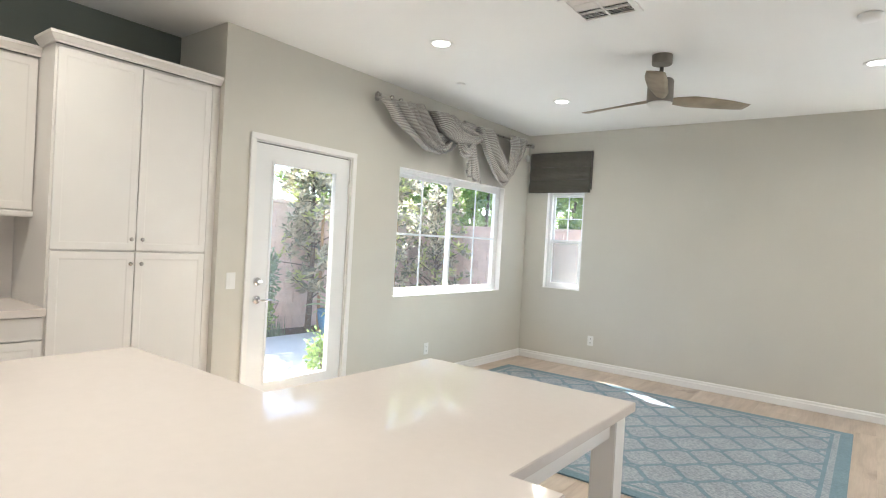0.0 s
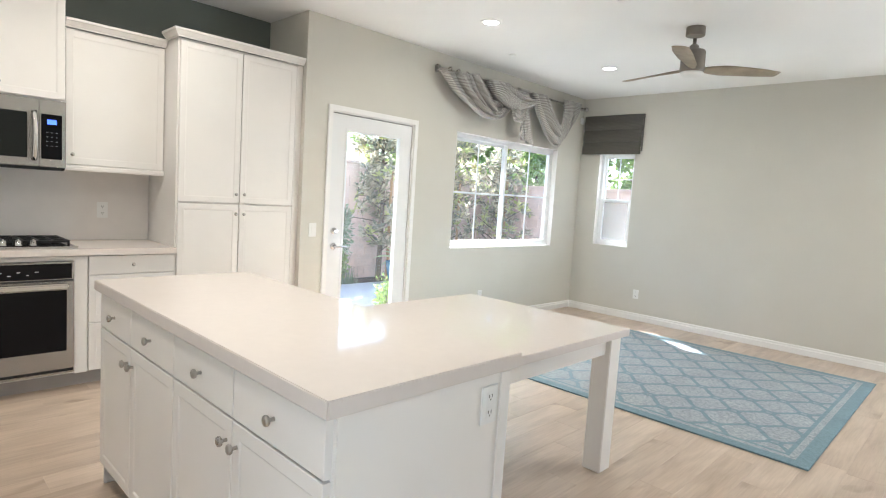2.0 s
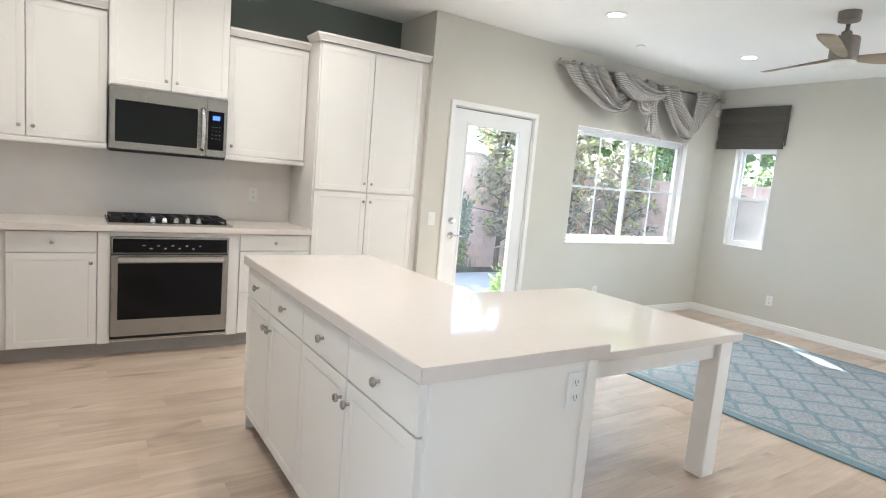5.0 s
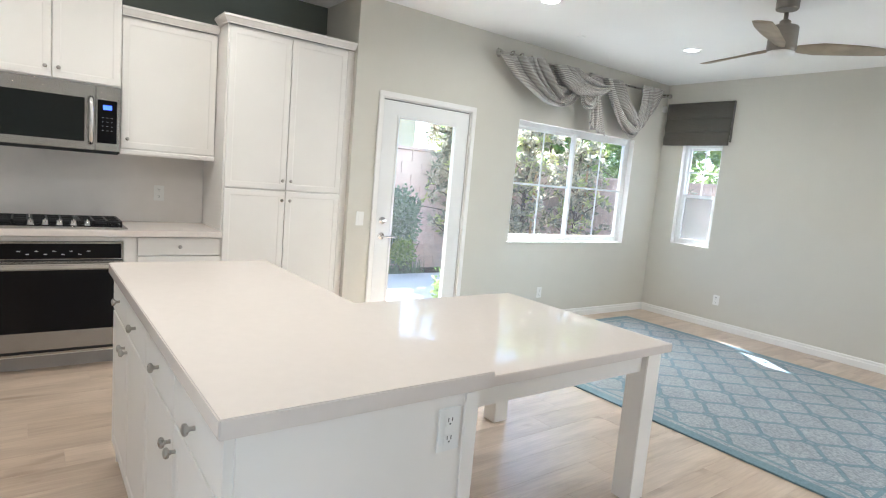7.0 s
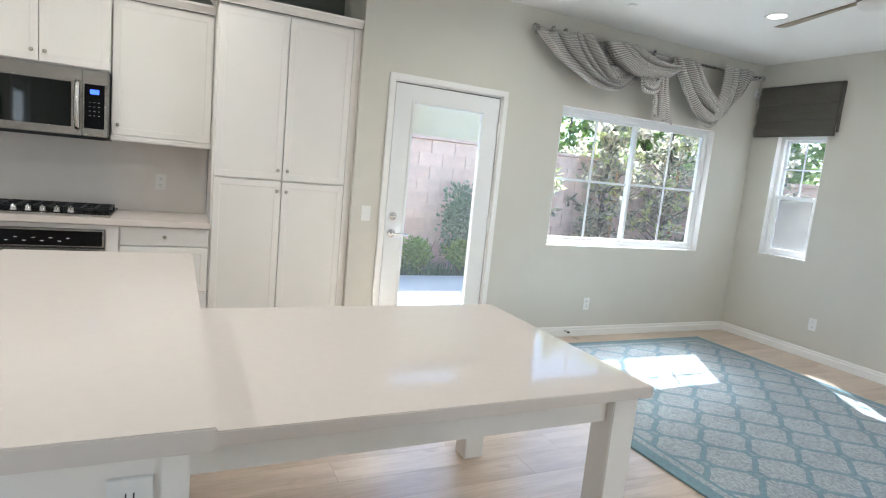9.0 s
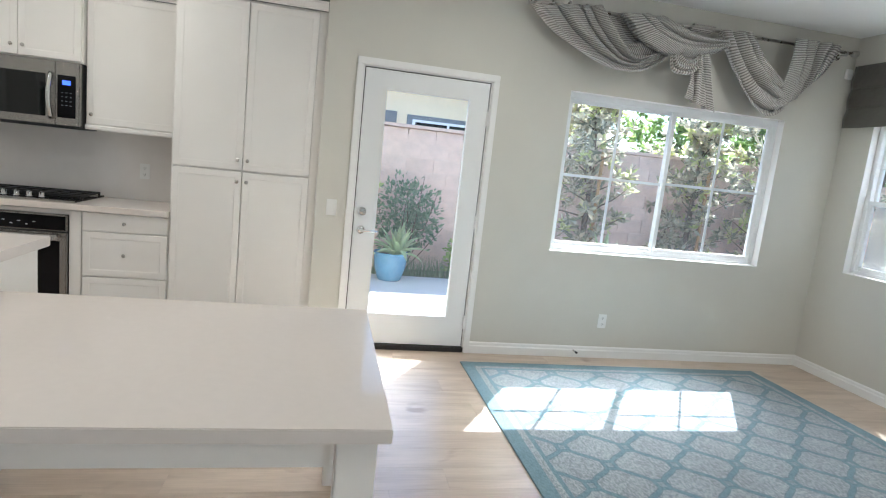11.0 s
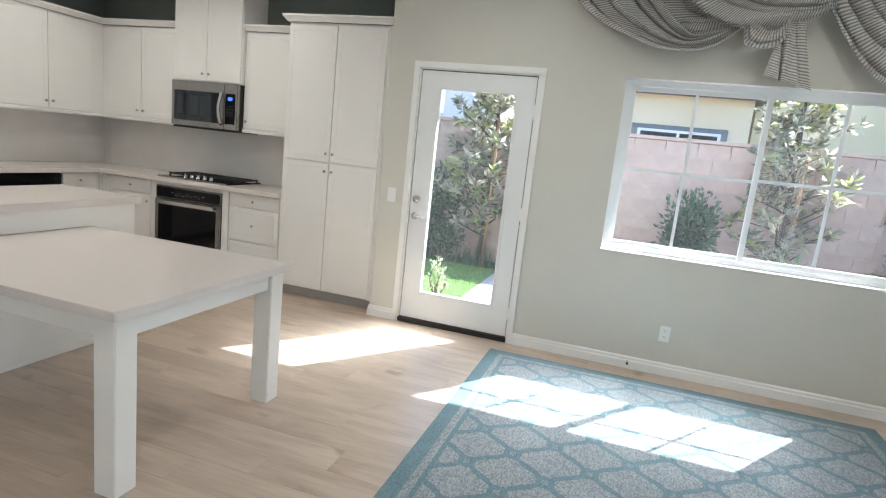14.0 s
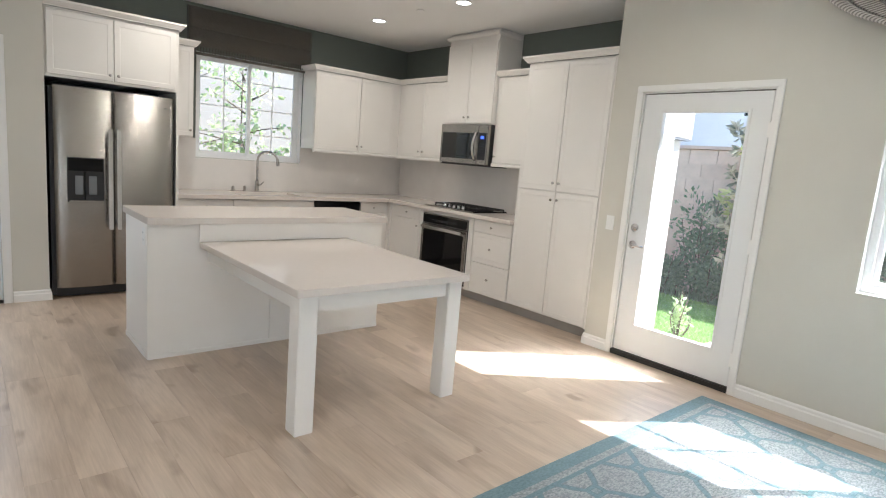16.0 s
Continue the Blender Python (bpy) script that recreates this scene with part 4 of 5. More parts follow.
# refrigerator
fr = thing("refrigerator", (-0.46, -0.85, 0.0), "stainless side-by-side refrigerator with water dispenser", "refrigerator")
FR = Face("+y", -0.56)
part("body", boxes(FR.box(-0.93, 0.028, -0.60, 0, 0.02, 1.775)), BLACK, fr, "black cabinet body")
part("base_grille", boxes(FR.box(-0.90, 0.0, 0.0, 0.02, 0.012, 0.085)), BLACK, fr)
for a0, a1, hx in ((-0.428, 0.0, -0.400), (-0.915, -0.436, -0.464)):
    dd = part("fridge_door", contoured_door(FR, a0, a1, 0.005, 0.052, 0.018, 0.09, 1.79), STEEL, fr, "brushed steel door", True)
    part("handle", boxes(FR.box(hx - 0.017, hx + 0.017, 0.104, 0.118, 0.60, 1.47), FR.box(hx - 0.013, hx + 0.013, 0.06, 0.104, 0.62, 0.66), FR.box(hx - 0.013, hx + 0.013, 0.06, 0.104, 1.41, 1.45), bevel=0.004), LIGHT_STEEL, dd, "long flat steel handle")
    if hx == -0.400:
        part("dispenser_frame", boxes(FR.box(-0.355, -0.085, 0.065, 0.07, 0.835, 1.215), bevel=0.002), BLACK, dd, "black water dispenser")
        part("dispenser_panel", boxes(FR.box(-0.345, -0.095, 0.07, 0.073, 1.10, 1.205), bevel=0.001), BLACK_GLASS, dd)
        for a in (-0.30, -0.20):
            part("paddle", boxes(FR.box(a, a + 0.06, 0.0695, 0.076, 0.90, 1.06), bevel=0.004), GREY_TRIM, dd, "grey dispenser paddle")
        part("drip_tray", boxes(FR.box(-0.345, -0.095, 0.07, 0.10, 0.838, 0.852), bevel=0.002), STEEL, dd)
    else:
        part("badge_bar", boxes(FR.box(-0.86, -0.80, 0.065, 0.0665, 1.69, 1.697)), GREY_TRIM, dd)

# ---- island and table ----
IX0, IX1, IY0, IY1 = -2.045, -0.30, 0.682, 1.295
isl = thing("kitchen_island", (-1.17, 0.98, 0), "white kitchen island with drawers and panelled ends", "island")
part("body", boxes((IX0, IX1, IY0, IY1, 0.10, 0.891)), ISLAND_PAINT, isl)
part("toe_kick", boxes((IX0, IX1, IY0 + 0.06, IY1 - 0.001, 0, 0.099)), TOE, isl, "recessed toe kick with shade in its grey colour")
part("end_panel", boxes((IX1, IX1 + 0.012, IY0 - 0.002, 1.285, 0.0, 0.891), bevel=0.002), ISLAND_PAINT, isl)
part("end_panel", boxes((IX0 - 0.012, IX0, IY0 - 0.002, 1.285, 0.0, 0.891), bevel=0.002), ISLAND_PAINT, isl)
part("back_panel", boxes((IX0 - 0.012, -1.106, IY1, IY1 + 0.012, 0.0, 0.891), bevel=0.002), ISLAND_PAINT, isl)
part("back_panel", boxes((-1.103, IX1 + 0.012, IY1, IY1 + 0.012, 0.0, 0.891), bevel=0.002), ISLAND_PAINT, isl)
part("corner_trim", boxes((IX1 + 0.012, IX1 + 0.018, 1.262, 1.308, 0.0, 0.891), bevel=0.002), ISLAND_PAINT, isl)
part("shoe_trim", boxes((IX1 + 0.012, IX1 + 0.022, 0.70, 1.262, 0.0, 0.035), bevel=0.003), ISLAND_PAINT, isl)
part("back_rail", boxes((-1.725, -0.595, IY1 + 0.0125, IY1 + 0.03, 0.7715, 0.8905), bevel=0.002), ISLAND_PAINT, isl, "white board above the joined table")
part("shoe_trim", boxes((IX0 - 0.012, IX1 + 0.012, IY1 + 0.0125, IY1 + 0.022, 0.0, 0.032), bevel=0.003), ISLAND_PAINT, isl)
ISF = Face("-y", IY0)
cuts = (-2.043, -1.64, -1.2, -0.76, -0.302)
for i in range(4):
    a0, a1 = cuts[i], cuts[i + 1]
    dr = part("drawer", shaker(ISF, a0 + 0.003, a1 - 0.003, 0.737, 0.880, 0.022, 0), ISLAND_PAINT, isl)
    knob(ISF, (a0 + a1) / 2, 0.81, 0.022, dr, 0.0155)
    dd = part("door", shaker(ISF, a0 + 0.003, a1 - 0.003, 0.115, 0.729, 0.022, 0.06, 0.004), ISLAND_PAINT, isl)
    knob(ISF, a1 - 0.032 if i % 2 == 0 else a0 + 0.032, 0.662, 0.022, dd, 0.0155)
itop = thing("island_top", (-1.17, 0.98, 0.892), "pale glossy quartz island top", "countertop")
part("slab", boxes((-2.075, -0.275, 0.642, 1.350, 0.892, 0.937), bevel=0.003), QUARTZ, itop)
tbl = thing("dining_table", (-1.14, 2.03, 0), "white table with pale quartz top joined to the island", "table")
TX0, TX1, TY0, TY1 = -1.72, -0.60, 1.309, 2.758
part("tabletop", boxes((TX0, TX1, TY0, TY1, 0.730, 0.770), bevel=0.003), QUARTZ, tbl, "pale glossy quartz tabletop")
for d in ((TX0 + 0.05, TX0 + 0.07, TY0 + 0.002, TY1 - 0.15, 0.640, 0.7295), (TX1 - 0.07, TX1 - 0.05, TY0 + 0.002, TY1 - 0.15, 0.640, 0.7295), (TX0 + 0.14, TX1 - 0.14, TY1 - 0.07, TY1 - 0.05, 0.640, 0.7295)):
    part("apron", boxes(d, bevel=0.002), ISLAND_PAINT, tbl)
for x0 in (TX0 + 0.03, TX1 - 0.132):
    part("leg", boxes((x0, x0 + 0.103, TY1 - 0.138, TY1 - 0.032, 0.0, 0.7295), bevel=0.004), ISLAND_PAINT, tbl, "square white table leg")


# ---- wall fittings ----
def plate(name, face, a, z, label, kind):
    ob = thing(name, face.put(a, 0, z - 0.06), label, kind, name.replace("_", " ") + "s")
    part("cover_plate", boxes(face.box(a - 0.036, a + 0.036, 0.0005, 0.006, z - 0.058, z + 0.058), bevel=0.002), PLATE, ob)
    if kind == "switch":
        part("rocker", boxes(face.box(a - 0.017, a + 0.017, 0.006, 0.010, z - 0.033, z + 0.033), bevel=0.002), PLATE, ob)
    else:
        for dz in (-0.024, 0.024):
            soc = part("socket", boxes(face.box(a - 0.016, a + 0.016, 0.006, 0.008, z + dz - 0.015, z + dz + 0.015), bevel=0.002), PLATE, ob)
            for da in (-0.006, 0.006):
                part("slot", boxes(face.box(a + da - 0.0012, a + da + 0.0012, 0.008, 0.0086, z + dz - 0.002, z + dz + 0.008)), SLOT, soc)
            part("ground_hole", boxes(face.box(a - 0.0025, a + 0.0025, 0.008, 0.0086, z + dz - 0.010, z + dz - 0.006)), SLOT, soc)


WW = Face("+x", XW)
plate("light_switch", WW, 2.585, 1.05, "white rocker light switch beside the patio door", "switch")
plate("wall_outlet", WW, 4.825, 0.31, "white wall outlet below the slider window", "outlet")
plate("wall_outlet", Face("-y", YF), -2.44, 0.33, "white wall outlet on the greige far wall", "outlet")
plate("wall_outlet", Face("+x", IX1 + 0.012), 1.215, 0.80, "white outlet on the end of the island", "outlet")
plate("wall_outlet", Face("+x", XK + 0.012), 1.17, 1.14, "white outlet on the backsplash", "outlet")
stop = thing("door_stop", (XW + 0.016, 4.60, 0.06), "small dark spring door stop on the baseboard", "door stop")
part("spring", tube(((XW + 0.0165, 4.60, 0.06), (XW + 0.07, 4.60, 0.06)), 0.006, 10), NICKEL, stop)
part("tip", tube(((XW + 0.07, 4.60, 0.06), (XW + 0.085, 4.60, 0.06)), 0.009, 12), BLACK, stop)


# ---- ceiling fittings ----
def can_light(x, y, watts):
    c = thing("recessed_light", (x, y, CEIL), "round white recessed ceiling light, switched on", "ceiling light", "recessed lights")
    part("trim_ring", lathe(((0.062, -0.001), (0.066, -0.006), (0.085, -0.004), (0.088, -0.0005), (0.062, -0.0005)), (x, y, CEIL), 36), CEILING_WHITE, c, "", True)
    part("lens", lathe(((0.0001, -0.004), (0.062, -0.003), (0.062, -0.001), (0.0001, -0.001)), (x, y, CEIL), 36), LENS, c, "lit diffuser")
    lamp = new("can_lamp", bpy.data.lights.new("can_lamp", "AREA"))
    lamp.data.shape, lamp.data.size, lamp.data.energy, lamp.data.color = "DISK", 0.12, watts, (1.0, 0.885, 0.755)
    lamp.data.spread = radians(160)
    lamp.matrix_world = look((x, y, CEIL - 0.008), (x, y, 0.001))


# the last three are unseen, added on a guessed grid for more light
for x, y in ((-2.36, 3.50), (-2.29, 5.325), (0.13, 5.26), (-2.80, -0.07), (-2.84, 1.20), (0.13, 3.50), (-0.95, -0.07), (-0.95, 1.20)):
    can_light(x, y, 2.4 if y < 2.0 else 2.0)


def disc(x, y, label):
    c = thing("sprinkler_cover", (x, y, CEIL), label, "sprinkler cover", "sprinkler covers")
    part("cover", lathe(((0.0001, -0.012), (0.036, -0.012), (0.04, -0.008), (0.04, -0.004), (0.034, -0.0005), (0.0001, -0.0005)), (x, y, CEIL), 28), CEILING_WHITE, c)


disc(-2.82, 4.39, "flat white sprinkler cover on the ceiling")
disc(-2.78, 0.66, "flat white sprinkler cover on the ceiling")
smoke = thing("smoke_detector", (0.086, 4.29, CEIL), "round white smoke detector on the ceiling", "smoke detector")
part("case", lathe(((0.0001, -0.035), (0.045, -0.035), (0.058, -0.02), (0.06, -0.0005), (0.0001, -0.0005)), (0.086, 4.29, CEIL), 32), CEILING_WHITE, smoke, "", True)

vent = thing("ceiling_vent", (-1.15, 3.435, CEIL), "white square ceiling air vent with slats", "air vent")
VX0, VX1, VY0, VY1 = -1.335, -0.965, 3.25, 3.62
zc = CEIL
# flat dark sheet; the shade inside the duct is put into its colour
part("backing", boxes((VX0 + 0.03, VX1 - 0.03, VY0 + 0.03, VY1 - 0.03, zc - 0.003, zc - 0.001)), SLOT, vent, "dark sheet standing in for the shaded duct")
part("frame", boxes((VX0, VX0 + 0.035, VY0, VY1, zc - 0.012, zc - 0.0005), (VX1 - 0.035, VX1, VY0, VY1, zc - 0.012, zc - 0.0005), (VX0 + 0.035, VX1 - 0.035, VY0, VY0 + 0.035, zc - 0.012, zc - 0.0005), (VX0 + 0.035, VX1 - 0.035, VY1 - 0.035, VY1, zc - 0.012, zc - 0.0005), (-1.157, -1.143, VY0 + 0.035, VY1 - 0.035, zc - 0.012, zc - 0.004), (VX0 + 0.035, VX1 - 0.035, 3.345, 3.357, zc - 0.012, zc - 0.004), (VX0 + 0.035, VX1 - 0.035, 3.485, 3.497, zc - 0.012, zc - 0.004)), TRIM_WHITE, vent)
for i in range(14):
    y = VY0 + 0.045 + 0.0195 * i
    bm = boxes((VX0 + 0.036, VX1 - 0.036, -0.007, 0.007, -0.0006, 0.0006))
    bmesh.ops.rotate(bm, verts=bm.verts[:], cent=(0, 0, 0), matrix=Matrix.Rotation(radians(38 if y > 3.435 else -38), 3, "X"))
    bmesh.ops.translate(bm, verts=bm.verts[:], vec=(0, y, zc - 0.009))
    part("slat", bm, TRIM_WHITE, vent)

# ceiling fan
FX, FY = -1.097, 4.45
BLADE_WOOD = surface("weathered_blade_wood", (0.30, 0.25, 0.185), 0.55, 0.22, 7, 60, 0.2, 0.0, (1, 1, 1))
fan = thing("ceiling_fan", (FX, FY, CEIL), "three-blade ceiling fan with weathered wood blades", "ceiling fan")
part("canopy", lathe(((0.0001, -0.066), (0.066, -0.066), (0.07, -0.06), (0.07, -0.0005), (0.0001, -0.0005)), (FX, FY, CEIL), 36), FAN_METAL, fan, "bronze ceiling canopy", False)
part("downrod", tube(((FX, FY, 2.735), (FX, FY, 2.64)), 0.014, 16), FAN_METAL, fan, "", True)
part("collar", lathe(((0.03, 0), (0.034, 0.004), (0.034, 0.035), (0.022, 0.045)), (FX, FY, 2.645), 24), FAN_METAL, fan)
part("motor", lathe(((0.0001, -0.165), (0.085, -0.165), (0.09, -0.15), (0.088, -0.01), (0.082, 0.0), (0.0001, 0.0)), (FX, FY, 2.645), 40), FAN_METAL, fan, "dark bronze motor housing")
part("light_lens", lathe(((0.0001, -0.035), (0.06, -0.03), (0.083, -0.012), (0.085, 0.0), (0.0001, 0.0)), (FX, FY, 2.478), 40), OPAL, fan, "opal light cover, switched off", True)


def blade_mesh():
    """A carved, twisted blade along +x, thick at the root."""
    bm, rings = bmesh.new(), []
    for i in range(15):
        t = i / 14
        r = 0.06 + 0.60 * t
        half = 0.026 + 0.046 * min(1, t / 0.3) ** 0.8 - 0.016 * max(0, t - 0.75) / 0.25
        twist = -radians(24 - 16 * t)
        thick = 0.011 - 0.006 * t
        mid = -0.012 * math.sin(math.pi * t) - 0.02 * t * t
        ring = []
        for a, h in ((-1, 0), (-0.6, 0.8), (0, 1), (0.6, 0.8), (1, 0), (0.6, -0.8), (0, -1), (-0.6, -0.8)):
            y, z = a * half + mid, h * thick
            ring.append(bm.verts.new((r, y * math.cos(twist) - z * math.sin(twist), y * math.sin(twist) + z * math.cos(twist))))
        rings.append(ring)
    for a, b in zip(rings, rings[1:]):
        for i in range(8):
            bm.faces.new((a[i], a[(i + 1) % 8], b[(i + 1) % 8], b[i]))
    bm.faces.new(rings[0])
    bm.faces.new(rings[-1])
    bmesh.ops.recalc_face_normals(bm, faces=bm.faces[:])
    return bm


for ang in (46, 166, 286):
    bm = blade_mesh()
    bmesh.ops.rotate(bm, verts=bm.verts[:], cent=(0, 0, 0), matrix=Matrix.Rotation(radians(ang), 3, "Z"))
    bmesh.ops.translate(bm, verts=bm.verts[:], vec=(FX, FY, 2.505))
    part("blade", bm, BLADE_WOOD, fan, "weathered grey-brown wood blade", True)


sensor = thing("wall_sensor", (XW, 6.69, 2.485), "small white plastic alarm sensor in the wall corner", "sensor")
part("sensor_case", boxes((XW + 0.001, XW + 0.026, 6.655, 6.72, 2.485, 2.565), bevel=0.006), PLATE, sensor)
part("sensor_lens", boxes((XW + 0.026, XW + 0.029, 6.668, 6.707, 2.495, 2.525), bevel=0.002), OPAL, sensor)

# ---- window dressings ----
def cloth(rows, cols, place, parent, name, material, ribs_u=1.0, ribs_v=1.0, thick=0.004, label=""):
    """A sheet of cloth from place(u, v), with its UV in ribs."""
    bm = bmesh.new()
    uvl = bm.loops.layers.uv.new("UVMap")
    vs = [[bm.verts.new(place(i / cols, j / rows)) for i in range(cols + 1)] for j in range(rows + 1)]
    for j in range(rows):
        for i in range(cols):
            f = bm.faces.new((vs[j][i], vs[j][i + 1], vs[j + 1][i + 1], vs[j + 1][i]))
            for lp, (a, b) in zip(f.loops, ((i, j), (i + 1, j), (i + 1, j + 1), (i, j + 1))):
                lp[uvl].uv = (a / cols * ribs_u, b / rows * ribs_v)
    ob = part(name, bm, material, parent, label, True)
    so = ob.modifiers.new("thickness", "SOLIDIFY")
    so.thickness = thick
    return ob


ROD_X, ROD_Z = -3.305, 2.645
rod = thing("curtain_rod", (XW, 5.28, ROD_Z), "brushed nickel curtain rod with round finials", "curtain rod")
part("rod", tube(((ROD_X, 3.88, ROD_Z), (ROD_X, 6.60, ROD_Z + 0.02)), 0.0125, 16), NICKEL, rod, "", True)
for y, s in ((3.88, -1), (6.60, 1)):
    part("finial", tube(((ROD_X, y, ROD_Z + (0.02 if s > 0 else 0)), (ROD_X, y + s * 0.012, ROD_Z + (0.02 if s > 0 else 0)), (ROD_X, y + s * 0.03, ROD_Z + (0.02 if s > 0 else 0)), (ROD_X, y + s * 0.04, ROD_Z + (0.02 if s > 0 else 0))), 0.022, 18, 1.3), NICKEL, rod, "", True)
    part("bracket", tube(((XW, y - s * 0.05, ROD_Z), (ROD_X, y - s * 0.05, ROD_Z)), 0.009, 10), NICKEL, rod)
    part("wall_plate", tube(((XW + 0.0005, y - s * 0.05, ROD_Z), (XW + 0.008, y - s * 0.05, ROD_Z)), 0.026, 20), NICKEL, rod)
scarf = thing("window_scarf", (ROD_X, 5.2, 2.3), "grey ribbed satin scarf draped and knotted over the rod", "curtain")


def along(points, u):
    """A smooth place on a chain of points (Catmull-Rom)."""
    k = min(len(points) - 2, int(u * (len(points) - 1)))
    t = u * (len(points) - 1) - k
    p0, p1, p2, p3 = (Vector(points[max(0, min(len(points) - 1, k + d))]) for d in (-1, 0, 1, 2))
    return 0.5 * (2 * p1 + (p2 - p0) * t + (2 * p0 - 5 * p1 + 4 * p2 - p3) * t * t + (3 * p1 - p0 - 3 * p2 + p3) * t ** 3)


def drape(name, low, up, folds, amp, x_out, ribs, belly=0.04, phase=0.0, gather=0.45):
    """A pleated band of cloth between two edges of (y, z); the pleats run along it and close up towards its end."""
    low, up = [Vector((y, z, 0)) for y, z in low], [Vector((y, z, 0)) for y, z in up]

    def place(u, v):
        a, b = along(low, u), along(up, u)
        wide = 0.35 * math.sin(2 * math.pi * v + phase) / (2 * math.pi) + 0.16 * math.sin(5 * math.pi * v + 2 * phase) / (2 * math.pi)
        ph = math.pi * folds * (v + wide + 0.06 * math.sin(4 * u + phase) * math.sin(math.pi * v)) + phase
        roll = abs(math.sin(ph)) ** 0.6
        w = v - 0.42 / folds * math.sin(2 * ph) / math.pi
        c = a.lerp(b, w)
        deep = amp * (1 - gather * u) * (0.95 + 0.9 * noise.noise((v * 5, u * 1.5, phase)))
        x = ROD_X + x_out + deep * (roll - 0.4) + belly * math.sin(math.pi * u) + 0.006 * noise.noise((c.x * 9, c.y * 9, phase))
        return (x, c.x, c.y)
    return cloth(max(24, int(14 * folds)), 60, place, scarf, name, SCARF, ribs, 1, 0.003, "")


# flat cloth behind, then the bands in front of it
drape("back_panel", ((4.46, 2.64), (4.47, 2.52), (4.55, 2.39)), ((4.70, 2.64), (4.76, 2.54), (4.92, 2.46)), 1.6, 0.02, -0.005, 17, 0.0, 0.6, 0.2)
drape("swag", ((4.54, 2.385), (4.72, 2.36), (4.92, 2.42)), ((4.60, 2.46), (4.74, 2.475), (4.93, 2.50)), 2.5, 0.035, 0.012, 24, 0.02, 1.2, 0.2)
drape("swag", ((3.85, 2.60), (4.03, 2.445), (4.26, 2.335), (4.47, 2.262), (4.68, 2.258), (4.83, 2.315), (4.95, 2.42)),
      ((4.34, 2.67), (4.44, 2.53), (4.58, 2.385), (4.68, 2.345), (4.80, 2.395), (4.94, 2.48)), 4.5, 0.135, 0.02, 80, 0.035, 0.2, 0.5)
drape("swag", ((4.50, 2.645), (4.66, 2.49), (4.81, 2.415), (4.97, 2.395), (5.13, 2.415), (5.29, 2.46), (5.43, 2.535)),
      ((4.86, 2.675), (4.98, 2.62), (5.09, 2.585), (5.23, 2.575), (5.42, 2.585)), 3.0, 0.105, 0.045, 58, 0.035, 2.4, 0.4)
drape("swag", ((5.32, 2.66), (5.42, 2.49), (5.52, 2.335), (5.65, 2.18), (5.77, 2.095), (5.90, 2.08), (6.02, 2.15)),
      ((5.62, 2.67), (5.73, 2.53), (5.85, 2.425), (5.97, 2.345), (6.05, 2.28)), 3.6, 0.115, 0.02, 50, 0.03, 0.9, 0.45)
drape("end_panel", ((6.02, 2.69), (6.00, 2.49), (5.96, 2.31), (5.93, 2.12)), ((6.19, 2.70), (6.18, 2.53), (6.15, 2.40), (6.11, 2.25)), 1.3, 0.03, 0.05, 34, 0.015, 0.5, 0.0)
drape("end_panel", ((6.19, 2.70), (6.18, 2.50), (6.13, 2.28)), ((6.47, 2.70), (6.37, 2.51), (6.26, 2.39), (6.15, 2.29)), 3.0, 0.085, 0.015, 28, 0.0, 0.4, 0.3)
drape("knot", ((4.95, 2.40), (4.97, 2.31), (5.05, 2.285), (5.14, 2.305), (5.20, 2.37)), ((5.01, 2.46), (5.03, 2.41), (5.08, 2.385), (5.13, 2.40), (5.18, 2.44)), 2.5, 0.04, 0.07, 16, 0.02, 0.3, 0.0)
drape("tail", ((5.13, 2.45), (5.135, 2.29), (5.11, 2.12)), ((5.27, 2.46), (5.32, 2.27), (5.375, 2.05)), 2.6, 0.06, 0.055, 24, 0.0, 0.7, -0.4)
for y in (4.02, 4.14, 4.27, 6.12, 6.27, 6.40):
    part("grommet", tube([(ROD_X + 0.027 * math.cos(a), y + 0.006 * math.sin(a), ROD_Z + 0.008 + 0.027 * math.sin(a)) for a in [2 * math.pi * k / 24 for k in range(25)]], 0.007, 8), NICKEL, scarf, "satin nickel grommet ring", True)
for y in (5.22,):     # the cloth wound once round the rod
    bm = bmesh.new()
    uvl = bm.loops.layers.uv.new("UVMap")
    n1, n2 = 26, 14
    vs = [[bm.verts.new((ROD_X + (0.03 + 0.006 * math.sin(4 * b)) * math.cos(b), y - 0.09 + 0.18 * i / n2 + 0.02 * math.sin(b), ROD_Z + 0.008 + 0.032 * math.sin(b))) for b in [2 * math.pi * k / n1 for k in range(n1)]] for i in range(n2 + 1)]
    for i in range(n2):
        for k in range(n1):
            f = bm.faces.new((vs[i][k], vs[i][(k + 1) % n1], vs[i + 1][(k + 1) % n1], vs[i + 1][k]))
            for lp in f.loops:
                lp[uvl].uv = (k / n1 * 12, i)
    part("wrap", bm, SCARF, scarf, "", True)


